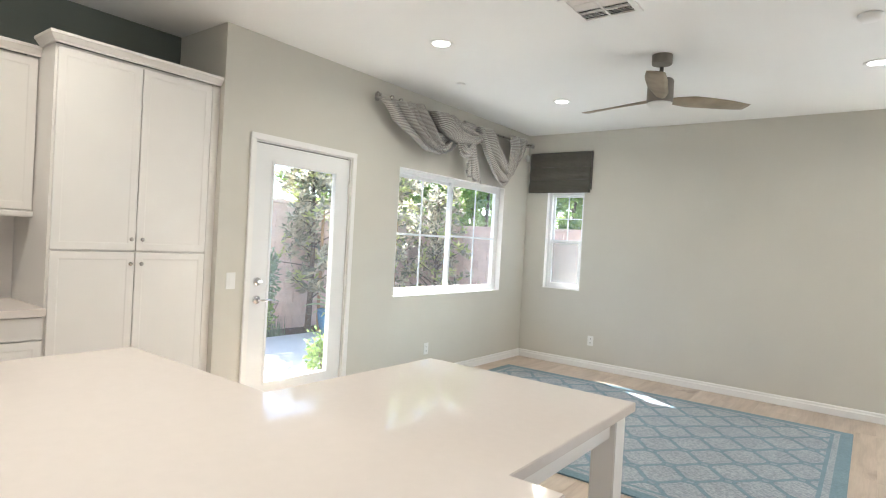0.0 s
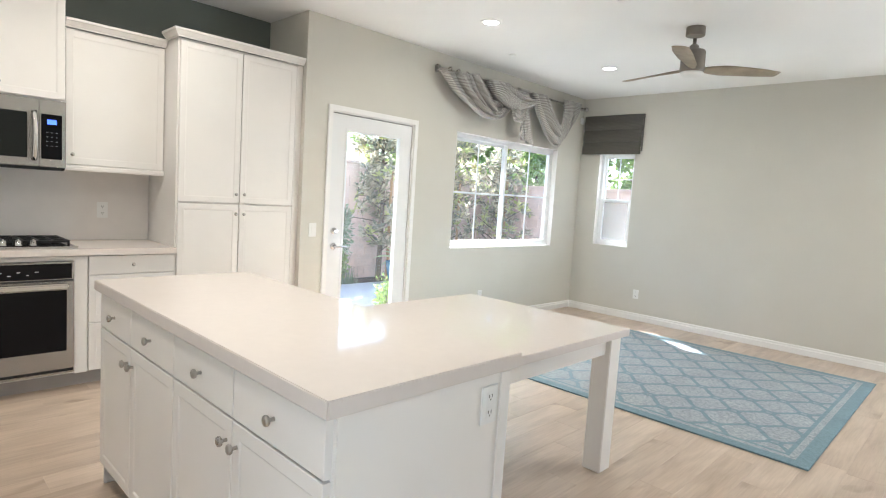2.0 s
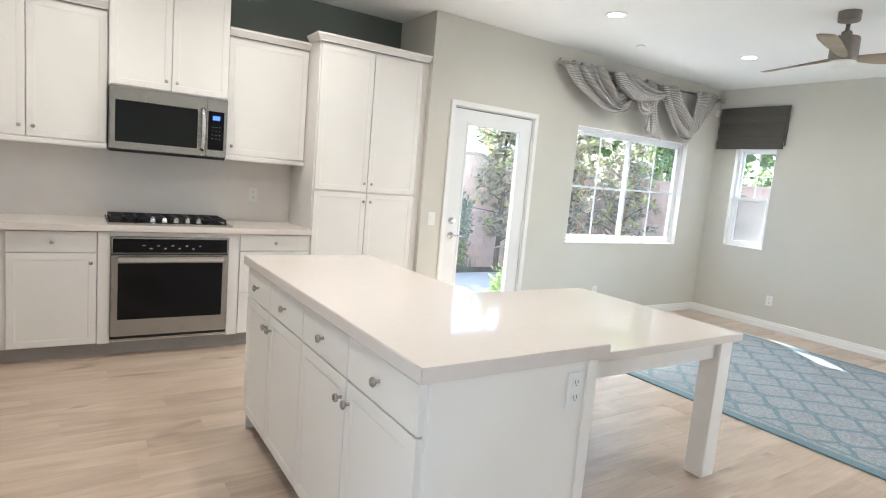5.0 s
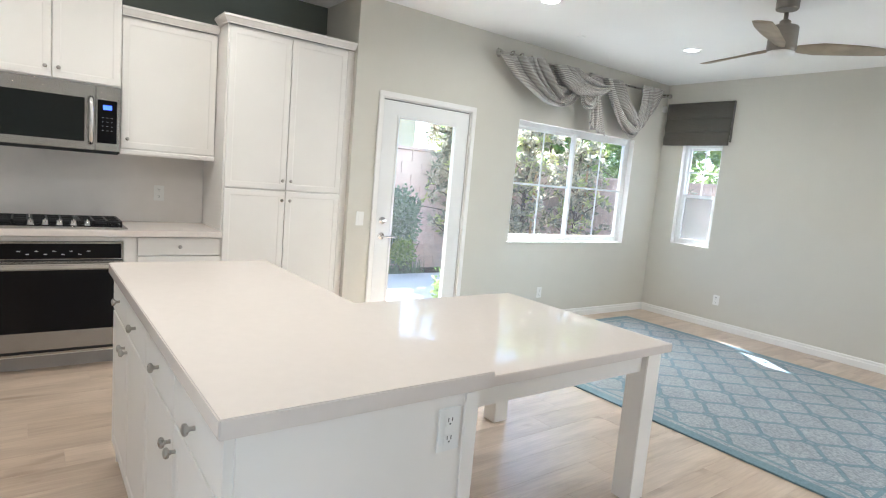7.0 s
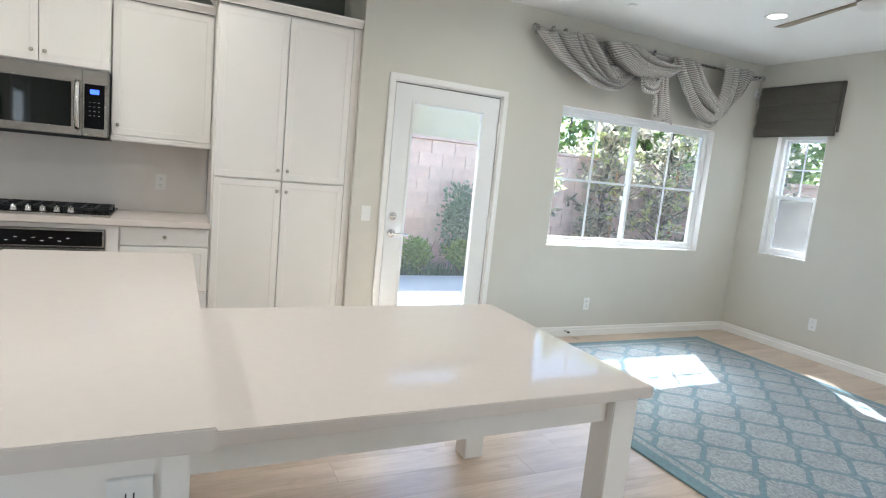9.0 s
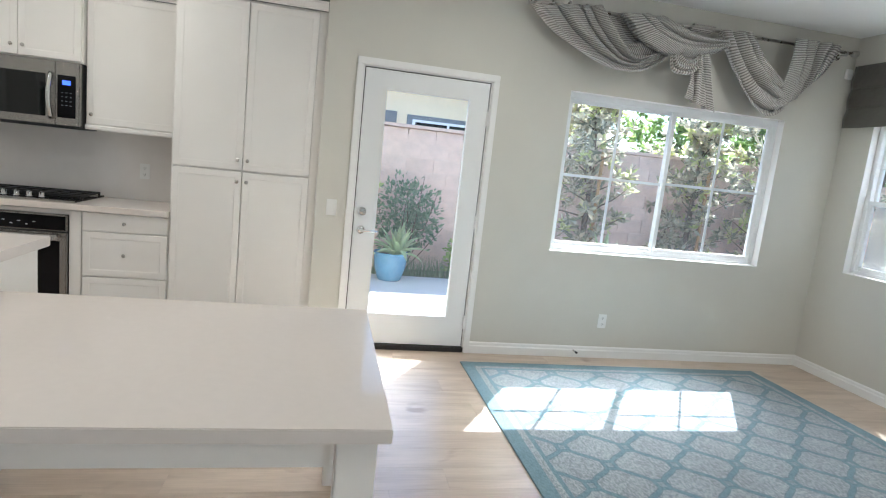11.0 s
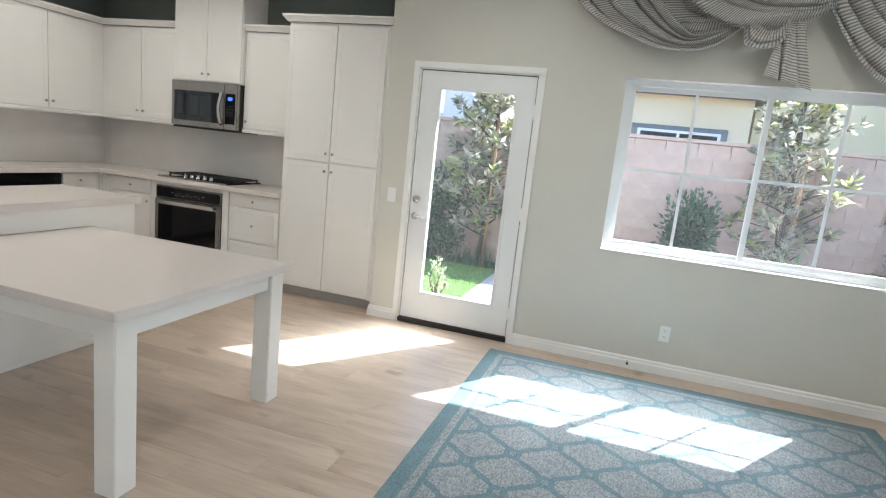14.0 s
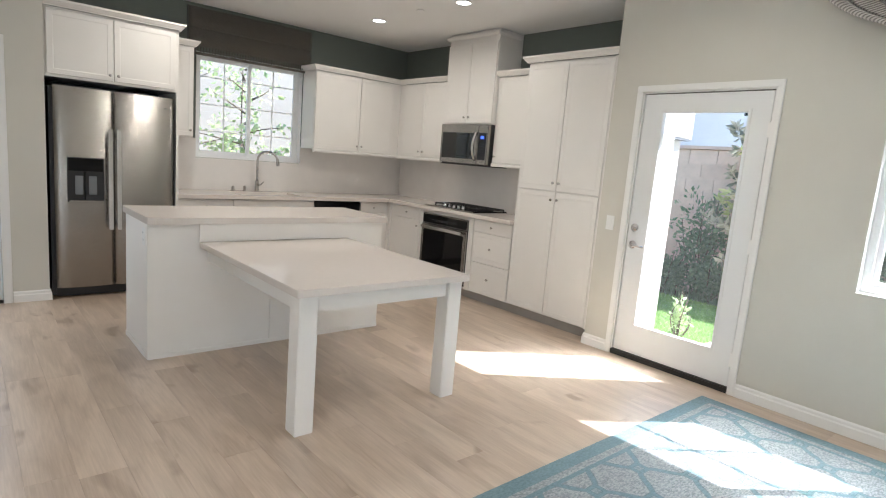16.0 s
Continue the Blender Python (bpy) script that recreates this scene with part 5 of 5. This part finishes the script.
def roman_shade(name, face, a0, a1, ztop, zlow, folds, label, out=0.03, fringe=False):
    ob = thing(name, face.put((a0 + a1) / 2, out, zlow), label, "window shade", "roman shades")
    part("headrail", boxes(face.box(a0 + 0.005, a1 - 0.005, 0.001, out, ztop - 0.05, ztop - 0.004)), SHADE, ob)
    h = (ztop - zlow) / folds
    for k in range(folds):
        def place(u, v, k=k):
            a = a0 + (a1 - a0) * u
            z = ztop - h * k - (h + 0.03) * v
            d = out + 0.004 * k + 0.022 * math.sin(math.pi * min(1, v * 0.98)) ** 2 * v + 0.004 * noise.noise((a * 5, z * 8, k)) + 0.012 * v
            return face.put(a, d, z + 0.004 * noise.noise((a * 3, k, 1)))
        cloth(10, 30, place, ob, "fold", SHADE, 1, 26, 0.005, "")
    for a in (a0, a1 - 0.004):
        part("side_return", boxes(face.box(a, a + 0.004, 0.001, out + 0.012, zlow + 0.01, ztop)), SHADE, ob)
    return ob


roman_shade("roman_shade", Face("-y", YF), -3.35, -2.535, 2.585, 2.115, 3, "dark brown woven roman shade, raised, above the narrow window", 0.03)
sh = roman_shade("woven_shade", Face("+y", YS), -2.595, -1.225, 2.785, 2.42, 2, "dark brown woven shade, raised, over the sink window", 0.03)
for i in range(46):
    a = -2.585 + i * (1.35 / 46)
    ln = 0.075 + 0.012 * math.sin(i * 1.7)
    part("fringe_strand", boxes((a, a + 0.011, YS + 0.045, YS + 0.05, 2.41 - ln, 2.405)), SHADE, sh)
part("fringe_band", boxes((-2.59, -1.23, YS + 0.043, YS + 0.052, 2.308, 2.335)), SHADE, sh)

# ---- rug ----
bm = boxes((-3.17, 0.12, 3.605, 6.12, 0.0005, 0.011), bevel=0.003)
tagged(new("area_rug", mesh_of("area_rug", bm, RUG)), "teal and grey trellis-pattern area rug on the wood floor", "rug")

# ---- garden ----
GZ = -0.10                      # patio level
structure("ground", boxes((-60, 60, -60, 60, -0.5, GZ - 0.04)), SOIL, "bare soil reaching far round the house", "ground")
structure("patio", boxes((-6.65, -3.56, 2.88, 9.35, GZ - 0.039, GZ), (-4.55, -3.56, -1.4, 2.88, GZ - 0.039, GZ), bevel=0.004), CONCRETE, "pale concrete patio outside the door", "pavement")
structure("lawn", boxes((-6.65, -4.551, -4.0, 2.879, GZ - 0.039, GZ - 0.008)), TURF, "short green turf beside the patio", "lawn")
rng = random.Random(4)


def sheet(name, verts, faces, material, parent, label=""):
    me = bpy.data.meshes.new(name)
    base = root_of(parent).location if parent else Vector((0, 0, 0))
    me.from_pydata([(x - base.x, y - base.y, z - base.z) for x, y, z in verts], [], faces)
    me.materials.append(material)
    ob = new(name, me)
    ob.parent = parent
    return tagged(ob, label)


def blades(count, x0, x1, y0, y1, z, tall):
    vs, fs = [], []
    for _ in range(count):
        x, y, a = rng.uniform(x0, x1), rng.uniform(y0, y1), rng.uniform(0, 6.28)
        h, w = tall * rng.uniform(0.6, 1.2), 0.004
        i = len(vs)
        vs += [(x - w * math.cos(a), y - w * math.sin(a), z), (x + w * math.cos(a), y + w * math.sin(a), z), (x + 0.02 * math.sin(a), y + 0.02 * math.cos(a), z + h)]
        fs.append((i, i + 1, i + 2))
    return vs, fs


v, f = blades(26000, -6.64, -4.56, 0.2, 2.87, GZ - 0.009, 0.03)
tagged(sheet("grass", v, f, GRASS_LEAF, None), "short green turf blades beside the patio", "grass", "", "stuff")


def leaf_at(vs, fs, q, way, size, broad=0.4, fold=0.25):
    """One pointed leaf, folded on its midrib: four triangles."""
    way = way.normalized()
    side = way.cross(Vector((rng.uniform(-1, 1), rng.uniform(-1, 1), rng.uniform(0.2, 1)))).normalized()
    nrm = way.cross(side)
    i = len(vs)
    mid = q + way * size * 0.5
    for p in (q, mid + side * size * broad * 0.5 + nrm * size * fold * 0.3, q + way * size, mid - side * size * broad * 0.5 + nrm * size * fold * 0.3):
        vs.append(tuple(p))
    fs += [(i, i + 1, i + 2), (i, i + 2, i + 3)]


def wander(a, b, bend, n=6):
    a, b = Vector(a), Vector(b)
    off = Vector((rng.uniform(-1, 1), rng.uniform(-1, 1), rng.uniform(-0.3, 0.3))) * bend
    return [a.lerp(b, k / n) + off * math.sin(math.pi * k / n) for k in range(n + 1)]


def tree(name, x, y, height, spread, low, leaves, leaf_size, material, label, stake=False, broad=0.4, droop=0.2, limbs=16, rosette=0, girth=0.035, fresh=0.0):
    """Tapered trunk, limbs, and leaves set in whorls along the twigs."""
    ob = thing(name, (x, y, GZ - 0.04), label, "tree", "garden trees")
    trunk = wander((x, y, GZ - 0.04), (x + rng.uniform(-0.1, 0.1), y + rng.uniform(-0.1, 0.1), height * 0.95), 0.06, 8)
    part("trunk", tube(trunk, girth + 0.006 * height, 10, 0.25), BARK, ob, "", True)
    vs, fs, nv, nf = [], [], [], []
    tips = []
    for k in range(limbs):
        t = low + (0.97 - low) * k / limbs
        q = Vector(trunk[0]).lerp(Vector(trunk[-1]), t)
        a = k * 2.4 + rng.uniform(-0.4, 0.4)
        reach = spread * (1.0 - 0.55 * max(0, (t - low) / (1 - low))) * rng.uniform(0.6, 1.1)
        end = q + Vector((math.cos(a) * reach, math.sin(a) * reach, reach * rng.uniform(0.1, 0.8)))
        limb = wander(q, end, 0.06, 5)
        part("limb", tube(limb, 0.014, 6, 0.3), BARK, ob, "", True)
        for s in range(5):
            b = limb[1 + s % 5]
            e = b + Vector((rng.uniform(-1, 1), rng.uniform(-1, 1), rng.uniform(-0.4, 1))) * 0.22 * spread / 0.6
            tips += [(b.lerp(e, 0.4), e - b), (b.lerp(e, 0.7), e - b), (e, e - b)]
        tips.append((end, end - q))
    if rosette:
        spots = rng.sample(tips, min(len(tips), leaves // rosette))
        tips = [s for s in spots for _ in range(rosette)]
    for k in range(leaves):
        q, way = tips[k % len(tips)]
        out = Vector((rng.gauss(0, 1), rng.gauss(0, 1), rng.gauss(0.2, 0.8) - droop)) + way.normalized() * 0.7
        loose = 0.012 if rosette else 0.045
        young = fresh and (k % len(tips)) // rosette % int(1 / fresh) == 0
        leaf_at(nv if young else vs, nf if young else fs, q + Vector((rng.gauss(0, loose), rng.gauss(0, loose), rng.gauss(0, loose))), out, leaf_size * rng.uniform(0.6, 1.2), broad)
    sheet("crown", vs, fs, material, ob, "uneven leafy crown")
    if fresh:
        sheet("new_growth", nv, nf, NEW_LEAF, ob, "yellow-green new leaves at the twig ends")
    if stake:
        st = part("stake", tube(((x + 0.12, y + 0.1, GZ - 0.04), (x + 0.13, y + 0.1, 1.95)), 0.024, 10), STAKE, ob, "pale round wooden stake", True)
        part("tie", tube(((x + 0.125, y + 0.1, 1.2), (x, y, 1.22)), 0.012, 8), BLACK, st)
    return ob


def shrub(name, x, y, wx, wy, height, leaves, leaf_size, material, label, broad=0.5):
    ob = thing(name, (x, y, GZ - 0.04), label, "shrub", "garden shrubs")
    vs, fs = [], []
    lumps = [(rng.uniform(-0.6, 0.6), rng.uniform(-0.6, 0.6), rng.uniform(0.25, 0.8), rng.uniform(0.25, 0.45)) for _ in range(12)]
    for k in range(11):
        a = k * 0.9
        part("stem", tube(wander((x, y, GZ - 0.04), (x + wx * 0.4 * math.cos(a), y + wy * (0.3 + 0.05 * k) * math.sin(a), GZ + height * (0.7 + 0.25 * math.sin(k * 1.9))), 0.06, 4), 0.009, 6, 0.4), BARK, ob)
    for k in range(leaves):
        lx, ly, lz, lr = lumps[k % 12]
        d = Vector((rng.gauss(0, 1), rng.gauss(0, 1), rng.gauss(0, 1))).normalized()
        r = lr * rng.uniform(0.45, 1.1)
        q = Vector((x + wx * (lx * 0.7 + d.x * r), y + wy * (ly * 0.7 + d.y * r), max(GZ, GZ + height * (lz * 0.75 + d.z * r * 0.7 + 0.1))))
        leaf_at(vs, fs, q, d + Vector((rng.gauss(0, 0.5), rng.gauss(0, 0.5), rng.gauss(0.2, 0.4))), leaf_size * rng.uniform(0.6, 1.2), broad)
    sheet("foliage", vs, fs, material, ob)
    return ob


MAG = "young staked magnolia with glossy bronze-green leaves by the block wall"
for x, y, h in ((-6.98, 2.50, 2.75), (-6.98, 6.25, 2.95), (-6.98, 8.0, 2.85), (-6.6, 9.0, 2.6)):
    tree("magnolia_tree", x, y, h, 0.72, 0.16, 3000, 0.145, MAGNOLIA, MAG, True, 0.38, 0.1, 30, 9, fresh=0.16)
tree("magnolia_tree", -4.6, 9.1, 2.4, 0.5, 0.3, 700, 0.12, MAGNOLIA, "young magnolia near the far block wall", False)
for x, y, h, s in ((-9.3, 11.0, 4.6, 1.5), (-7.2, 11.6, 5.0, 1.7), (-5.0, 11.9, 4.6, 1.6), (-3.0, 12.2, 4.4, 1.5), (-11.5, 10.4, 4.4, 1.5), (-8.6, 13.2, 5.6, 2.0), (-6.0, 14.0, 5.6, 2.0), (-10.8, 13.0, 5.4, 1.9)):
    tree("garden_tree", x, y, h, s, 0.2, 3900, 0.20, BRIGHT_LEAF, "sunlit bright green tree behind the block wall", False, 0.5, 0.2, 22)
SH = "dark green leafy shrub against the block wall"
for x, y, wx, wy, h, count in ((-6.98, 1.72, 0.26, 0.62, 1.5, 1100), (-6.98, 3.62, 0.26, 0.75, 1.42, 1250), (-6.98, 5.24, 0.26, 0.5, 1.42, 2600), (-6.98, 0.1, 0.26, 0.6, 1.3, 900)):
    shrub("garden_shrub", x, y, wx, wy, h, count, 0.085, SHRUB_LEAF, SH, 0.55)
tree("magnolia_tree", -6.9, 7.45, 0.95, 0.36, 0.2, 360, 0.15, MAGNOLIA, "small low magnolia seedling in the bed", False, 0.36, 0.1, 9, 9, 0.008)
for x, y in ((-6.8, 4.5), (-6.8, 2.0), (-6.8, 1.35), (-6.8, 5.25), (-6.8, 0.7)):
    shrub("low_hedge", x, y, 0.22, 0.44, 0.6, 1500, 0.065, BRIGHT_LEAF if y in (4.5, 5.25) else SHRUB_LEAF, "low clipped green hedge plant in the bed", 0.6)
shrub("flowering_shrub", -4.42, 4.36, 0.22, 0.22, 0.6, 500, 0.06, BRIGHT_LEAF, "small sunlit yellow-green shrub by the patio")
shrub("flowering_shrub", -4.80, 2.60, 0.14, 0.14, 0.5, 240, 0.06, PALE_LEAF, "small sunlit yellow-green shrub by the porch post")
v, f = blades(2600, -6.98, -6.64, 0.4, 5.6, GZ - 0.04, 0.3)
tagged(sheet("strappy_plants", v, f, SHRUB_LEAF, None), "grassy strap leaves along the planting bed", "plants", "", "stuff")


def potted_agave(x, y, r, h, label):
    pot = thing("flower_pot", (x, y, GZ), "glazed blue planter on the patio", "planter", "blue planters")
    part("pot_body", lathe(((r * 0.66, 0), (r * 0.70, 0.01), (r * 0.92, h * 0.45), (r, h * 0.85), (r * 0.97, h * 0.93), (r * 1.04, h * 0.96), (r * 1.04, h), (r * 0.92, h), (r * 0.88, h * 0.86), (0.001, h * 0.86)), (x, y, GZ), 36), BLUE_GLAZE, pot, "", True)
    part("soil", lathe(((0.001, 0), (r * 0.87, 0), (r * 0.87, 0.012), (0.001, 0.02)), (x, y, GZ + h * 0.862), 24), SOIL, pot)
    ag = thing("agave_plant", (x, y, GZ + h * 0.87), label, "agave", "agaves")
    for k in range(26):
        a, tilt = k * 2.4, 0.12 + 0.05 * k
        ln, w = r * (1.9 + 0.3 * math.sin(k)), r * 0.3
        out = Vector((math.cos(a), math.sin(a), 0))
        side = Vector((-math.sin(a), math.cos(a), 0))
        bm, rows = bmesh.new(), []
        for s in range(7):
            t = s / 6
            el = math.pi / 2 - tilt * (0.6 + 0.7 * t)
            c = Vector((x, y + r * 0.35, GZ + h * 0.87)) + out * (ln * t * math.cos(el) + 0.02) + Vector((0, 0, ln * t * math.sin(el)))
            ww = w * (0.7 + 0.6 * t - 1.3 * t * t) + 0.002
            rows.append([bm.verts.new(c - side * ww + out * 0), bm.verts.new(c - Vector((0, 0, ww * 0.5))), bm.verts.new(c + side * ww), bm.verts.new(c + Vector((0, 0, ww * 0.12)))])
        for p, q in zip(rows, rows[1:]):
            for i in range(4):
                bm.faces.new((p[i], p[(i + 1) % 4], q[(i + 1) % 4], q[i]))
        bmesh.ops.recalc_face_normals(bm, faces=bm.faces[:])
        part("agave_leaf", bm, AGAVE_LEAF, ag, "", True)


potted_agave(-6.38, 3.40, 0.215, 0.36, "spiky grey-green agave in the blue planter")
potted_agave(-6.32, 6.2, 0.25, 0.38, "large spiky grey-green agave in the blue planter")

# porch
post = thing("porch_post", (-4.46, 2.36, GZ), "white stucco porch post under the eave", "post")
part("shaft", boxes((-4.60, -4.32, 2.12, 2.46, GZ, 1.80), bevel=0.01), STUCCO, post)
part("capital", boxes((-4.66, -4.26, 2.06, 2.53, 1.816, 2.30), bevel=0.008), STUCCO, post, "wider stucco block")
part("upper_shaft", boxes((-4.64, -4.30, 2.09, 2.50, 2.30, 2.62)), STUCCO, post)
# grey strip stands in for the shadow line below the capital
part("joint", boxes((-4.655, -4.265, 2.065, 2.525, 1.80, 1.816)), GREY_TRIM, post, "dark strip drawn as the shadow line under the capital")
eave = tagged(new("porch_roof"), "white plastered porch roof over the patio edge", "roof", "", "structure")
eave.location = (-4.2, 3, 2.62)
part("soffit", boxes((-4.168, -3.561, 2.621, 6.905, 2.62, 2.70), (-4.68, -4.201, -1.4, 2.621, 2.62, 2.70)), STUCCO, eave)
part("fascia", boxes((-4.71, -4.681, -1.4, 2.65, 2.60, 2.80), (-4.68, -4.198, 2.622, 2.65, 2.60, 2.80), (-4.197, -4.169, 2.622, 6.905, 2.60, 2.80)), GREY_TRIM, eave)
structure("roof_deck", boxes((-4.2, 3.0, -1.4, 6.95, 2.951, 3.05)), ROOF_TILE, "plain roof deck over the house", "roof")

# neighbouring houses beyond the wall
nb = thing("neighbour_house", (-14.5, 4.6, -0.14), "cream stucco house with grey eave behind the block wall", "house")
part("wall", boxes((-17, -13.0, 1.6, 6.7, -0.14, 3.16)), CREAM_STUCCO, nb)
part("roof", boxes((-17.2, -12.6, 1.2, 7.0, 3.16, 3.40), bevel=0.01), GREY_TRIM, nb, "grey eave band")
for y0, y1 in ((4.27, 6.28),):
    nw = part("window", boxes((-13.0, -12.95, y0, y1, 1.5, 2.50), bevel=0.006), GREY_TRIM, nb, "dark framed window")
    part("window_sash", boxes((-12.95, -12.93, y0 + 0.13, y1 - 0.13, 1.5, 2.40), bevel=0.004), VINYL, nw)
    ym2 = (y0 + y1) / 2
    for a, b in ((y0 + 0.2, ym2 - 0.03), (ym2 + 0.03, y1 - 0.2)):
        part("pane", boxes((-12.93, -12.922, a, b, 1.56, 2.34)), BLACK_GLASS, nw)
vt = part("wall_vent", boxes((-13.0, -12.96, 3.2, 4.02, 1.9, 2.54), bevel=0.005), GREY_TRIM, nb, "grey louvred wall vent")
for k in range(5):
    part("louvre", boxes((-12.96, -12.94, 3.26, 3.96, 1.96 + 0.11 * k, 2.03 + 0.11 * k)), GREY_TRIM, vt)
nb2 = thing("neighbour_house", (-15.5, 8.4, -0.14), "tall pale cream stucco house behind the block wall", "house")
part("wall", boxes((-18, -13.9, 6.9, 9.9, -0.14, 5.6)), CREAM_STUCCO, nb2)
part("roof", boxes((-18.2, -13.4, 6.5, 10.3, 5.6, 5.9), bevel=0.02), ROOF_TILE, nb2)
nb3 = thing("neighbour_house", (-17.0, -4, -0.14), "pale stucco house far behind the block wall", "house")
part("wall", boxes((-22, -15.5, -9, 0.6, -0.14, 5.5)), PALE_STUCCO, nb3)
part("roof", boxes((-22.4, -15.1, -9.4, 1.0, 5.5, 5.8), bevel=0.02), ROOF_TILE, nb3)
for y in (-7.0, -4.2, -1.6):
    nw = part("window", boxes((-15.5, -15.46, y, y + 1.1, 3.2, 4.5), bevel=0.006), VINYL, nb3)
    part("pane", boxes((-15.46, -15.45, y + 0.07, y + 1.03, 3.27, 4.43)), BLACK_GLASS, nw)

# plants outside the sink window
for x, y in ((-2.35, -2.35), (-1.45, -2.5)):
    tree("broadleaf_tree", x, y, 2.9, 0.75, 0.3, 760, 0.085, PALE_LEAF, "open-branched broad-leaved tree outside the sink window", False, 0.75, 0.1, 14, 0, 0.0)
structure("side_wall", boxes((-8, 3, -4.3, -4.1, -0.14, 3.6)), GARDEN_RENDER, "pale garden wall outside the sink window", "wall")

# ---- laid pieces: block walls and floor planks ----
bw = tagged(new("block_wall_west"), "pink-tan concrete block garden wall", "garden wall", "", "structure")
bw.location = (-7.4, 3, GZ)
part("core", boxes((-7.50, -7.335, -4.1, 9.7, -0.14, 1.80)), MORTAR, bw)
part("cap", boxes((-7.54, -7.28, -4.1, 9.7, 1.885, 1.93), bevel=0.004), BLOCK, bw, "flat pinkish wall cap")
BL, BH = 0.40, 0.20
bm = boxes((-0.085, 0.014, -BL / 2 + 0.005, BL / 2 - 0.005, 0.005, BH - 0.005), bevel=0.004)
full = mesh_of("block", bm, BLOCK)
rest = []
for r in range(10):
    z = GZ - 0.02 + r * BH
    for c in range(-17, 24):
        y = 0.4 * c + (0.2 if r % 2 else 0.0)
        if y < -3.8 or y > 9.4:
            continue
        dx = rng.uniform(-0.003, 0.003)
        if 1.0 < y < 7.4 or (r > 6 and y >= 7.4):
            ob = new("block", full)
            ob.parent = bw
            ob.location = (-7.335 + dx + 7.4, y - 3, z - GZ)
        else:
            rest.append((-7.42, -7.321 + dx, y - 0.195, y + 0.195, z + 0.005, z + 0.195))
tagged(part("far_blocks", boxes(*rest), BLOCK, bw), "", "", "", "stuff")
bn = tagged(new("block_wall_north"), "pink-tan concrete block garden wall at the far side", "garden wall", "", "structure")
bn.location = (-3, 9.6, GZ)
part("core", boxes((-7.334, 4, 9.60, 9.76, -0.14, 1.70)), MORTAR, bn)
part("cap", boxes((-7.27, 4, 9.54, 9.80, 1.70, 1.745), bevel=0.004), BLOCK, bn, "flat pinkish wall cap")
rest = []
for r in range(9):
    for c in range(-18, 10):
        x = 0.4 * c + (0.2 if r % 2 else 0.0)
        rest.append((x - 0.195, x + 0.195, 9.586 + rng.uniform(-0.003, 0.003), 9.62, GZ - 0.02 + r * BH + 0.005, GZ - 0.02 + r * BH + 0.195))
tagged(part("far_blocks", boxes(*rest), BLOCK, bn), "", "", "", "stuff")

floor = tagged(new("floor"), "light oak plank floor", "floor", "", "structure")
PW, PL = 0.182, 1.22
shared = {}


def plank(ln):
    key = round(ln, 3)
    if key not in shared:
        bm = boxes((0.0002, PW - 0.0002, 0.0002, ln - 0.0002, -0.008, 0.0))
        top_edges = [e for e in bm.edges if all(abs(q.co.z) < 1e-6 for q in e.verts)]
        bmesh.ops.bevel(bm, geom=top_edges, offset=0.0007, segments=1, affect="EDGES")
        shared[key] = mesh_of("plank", bm, OAK)
    return shared[key]


rest = []
for i in range(40):
    x = -4.10 + PW * i
    y = -1.30 - (0.0, 0.45, 0.85, 0.25, 0.65, 1.05)[i % 6] + 0.06 * ((i * 7) % 5)
    while y < 6.85:
        a, b = max(y, -1.25), min(y + PL, 6.84)
        if b - a > 0.05:
            if x < 0.9:
                ob = new("plank", plank(b - a))
                ob.parent = floor
                ob.location = (x, a, 0)
            else:
                rest.append((x + 0.0008, x + PW - 0.0008, a + 0.0008, b - 0.0008, -0.008, 0.0))
        y += PL
tagged(part("far_planks", boxes(*rest), OAK, floor), "", "", "", "stuff")
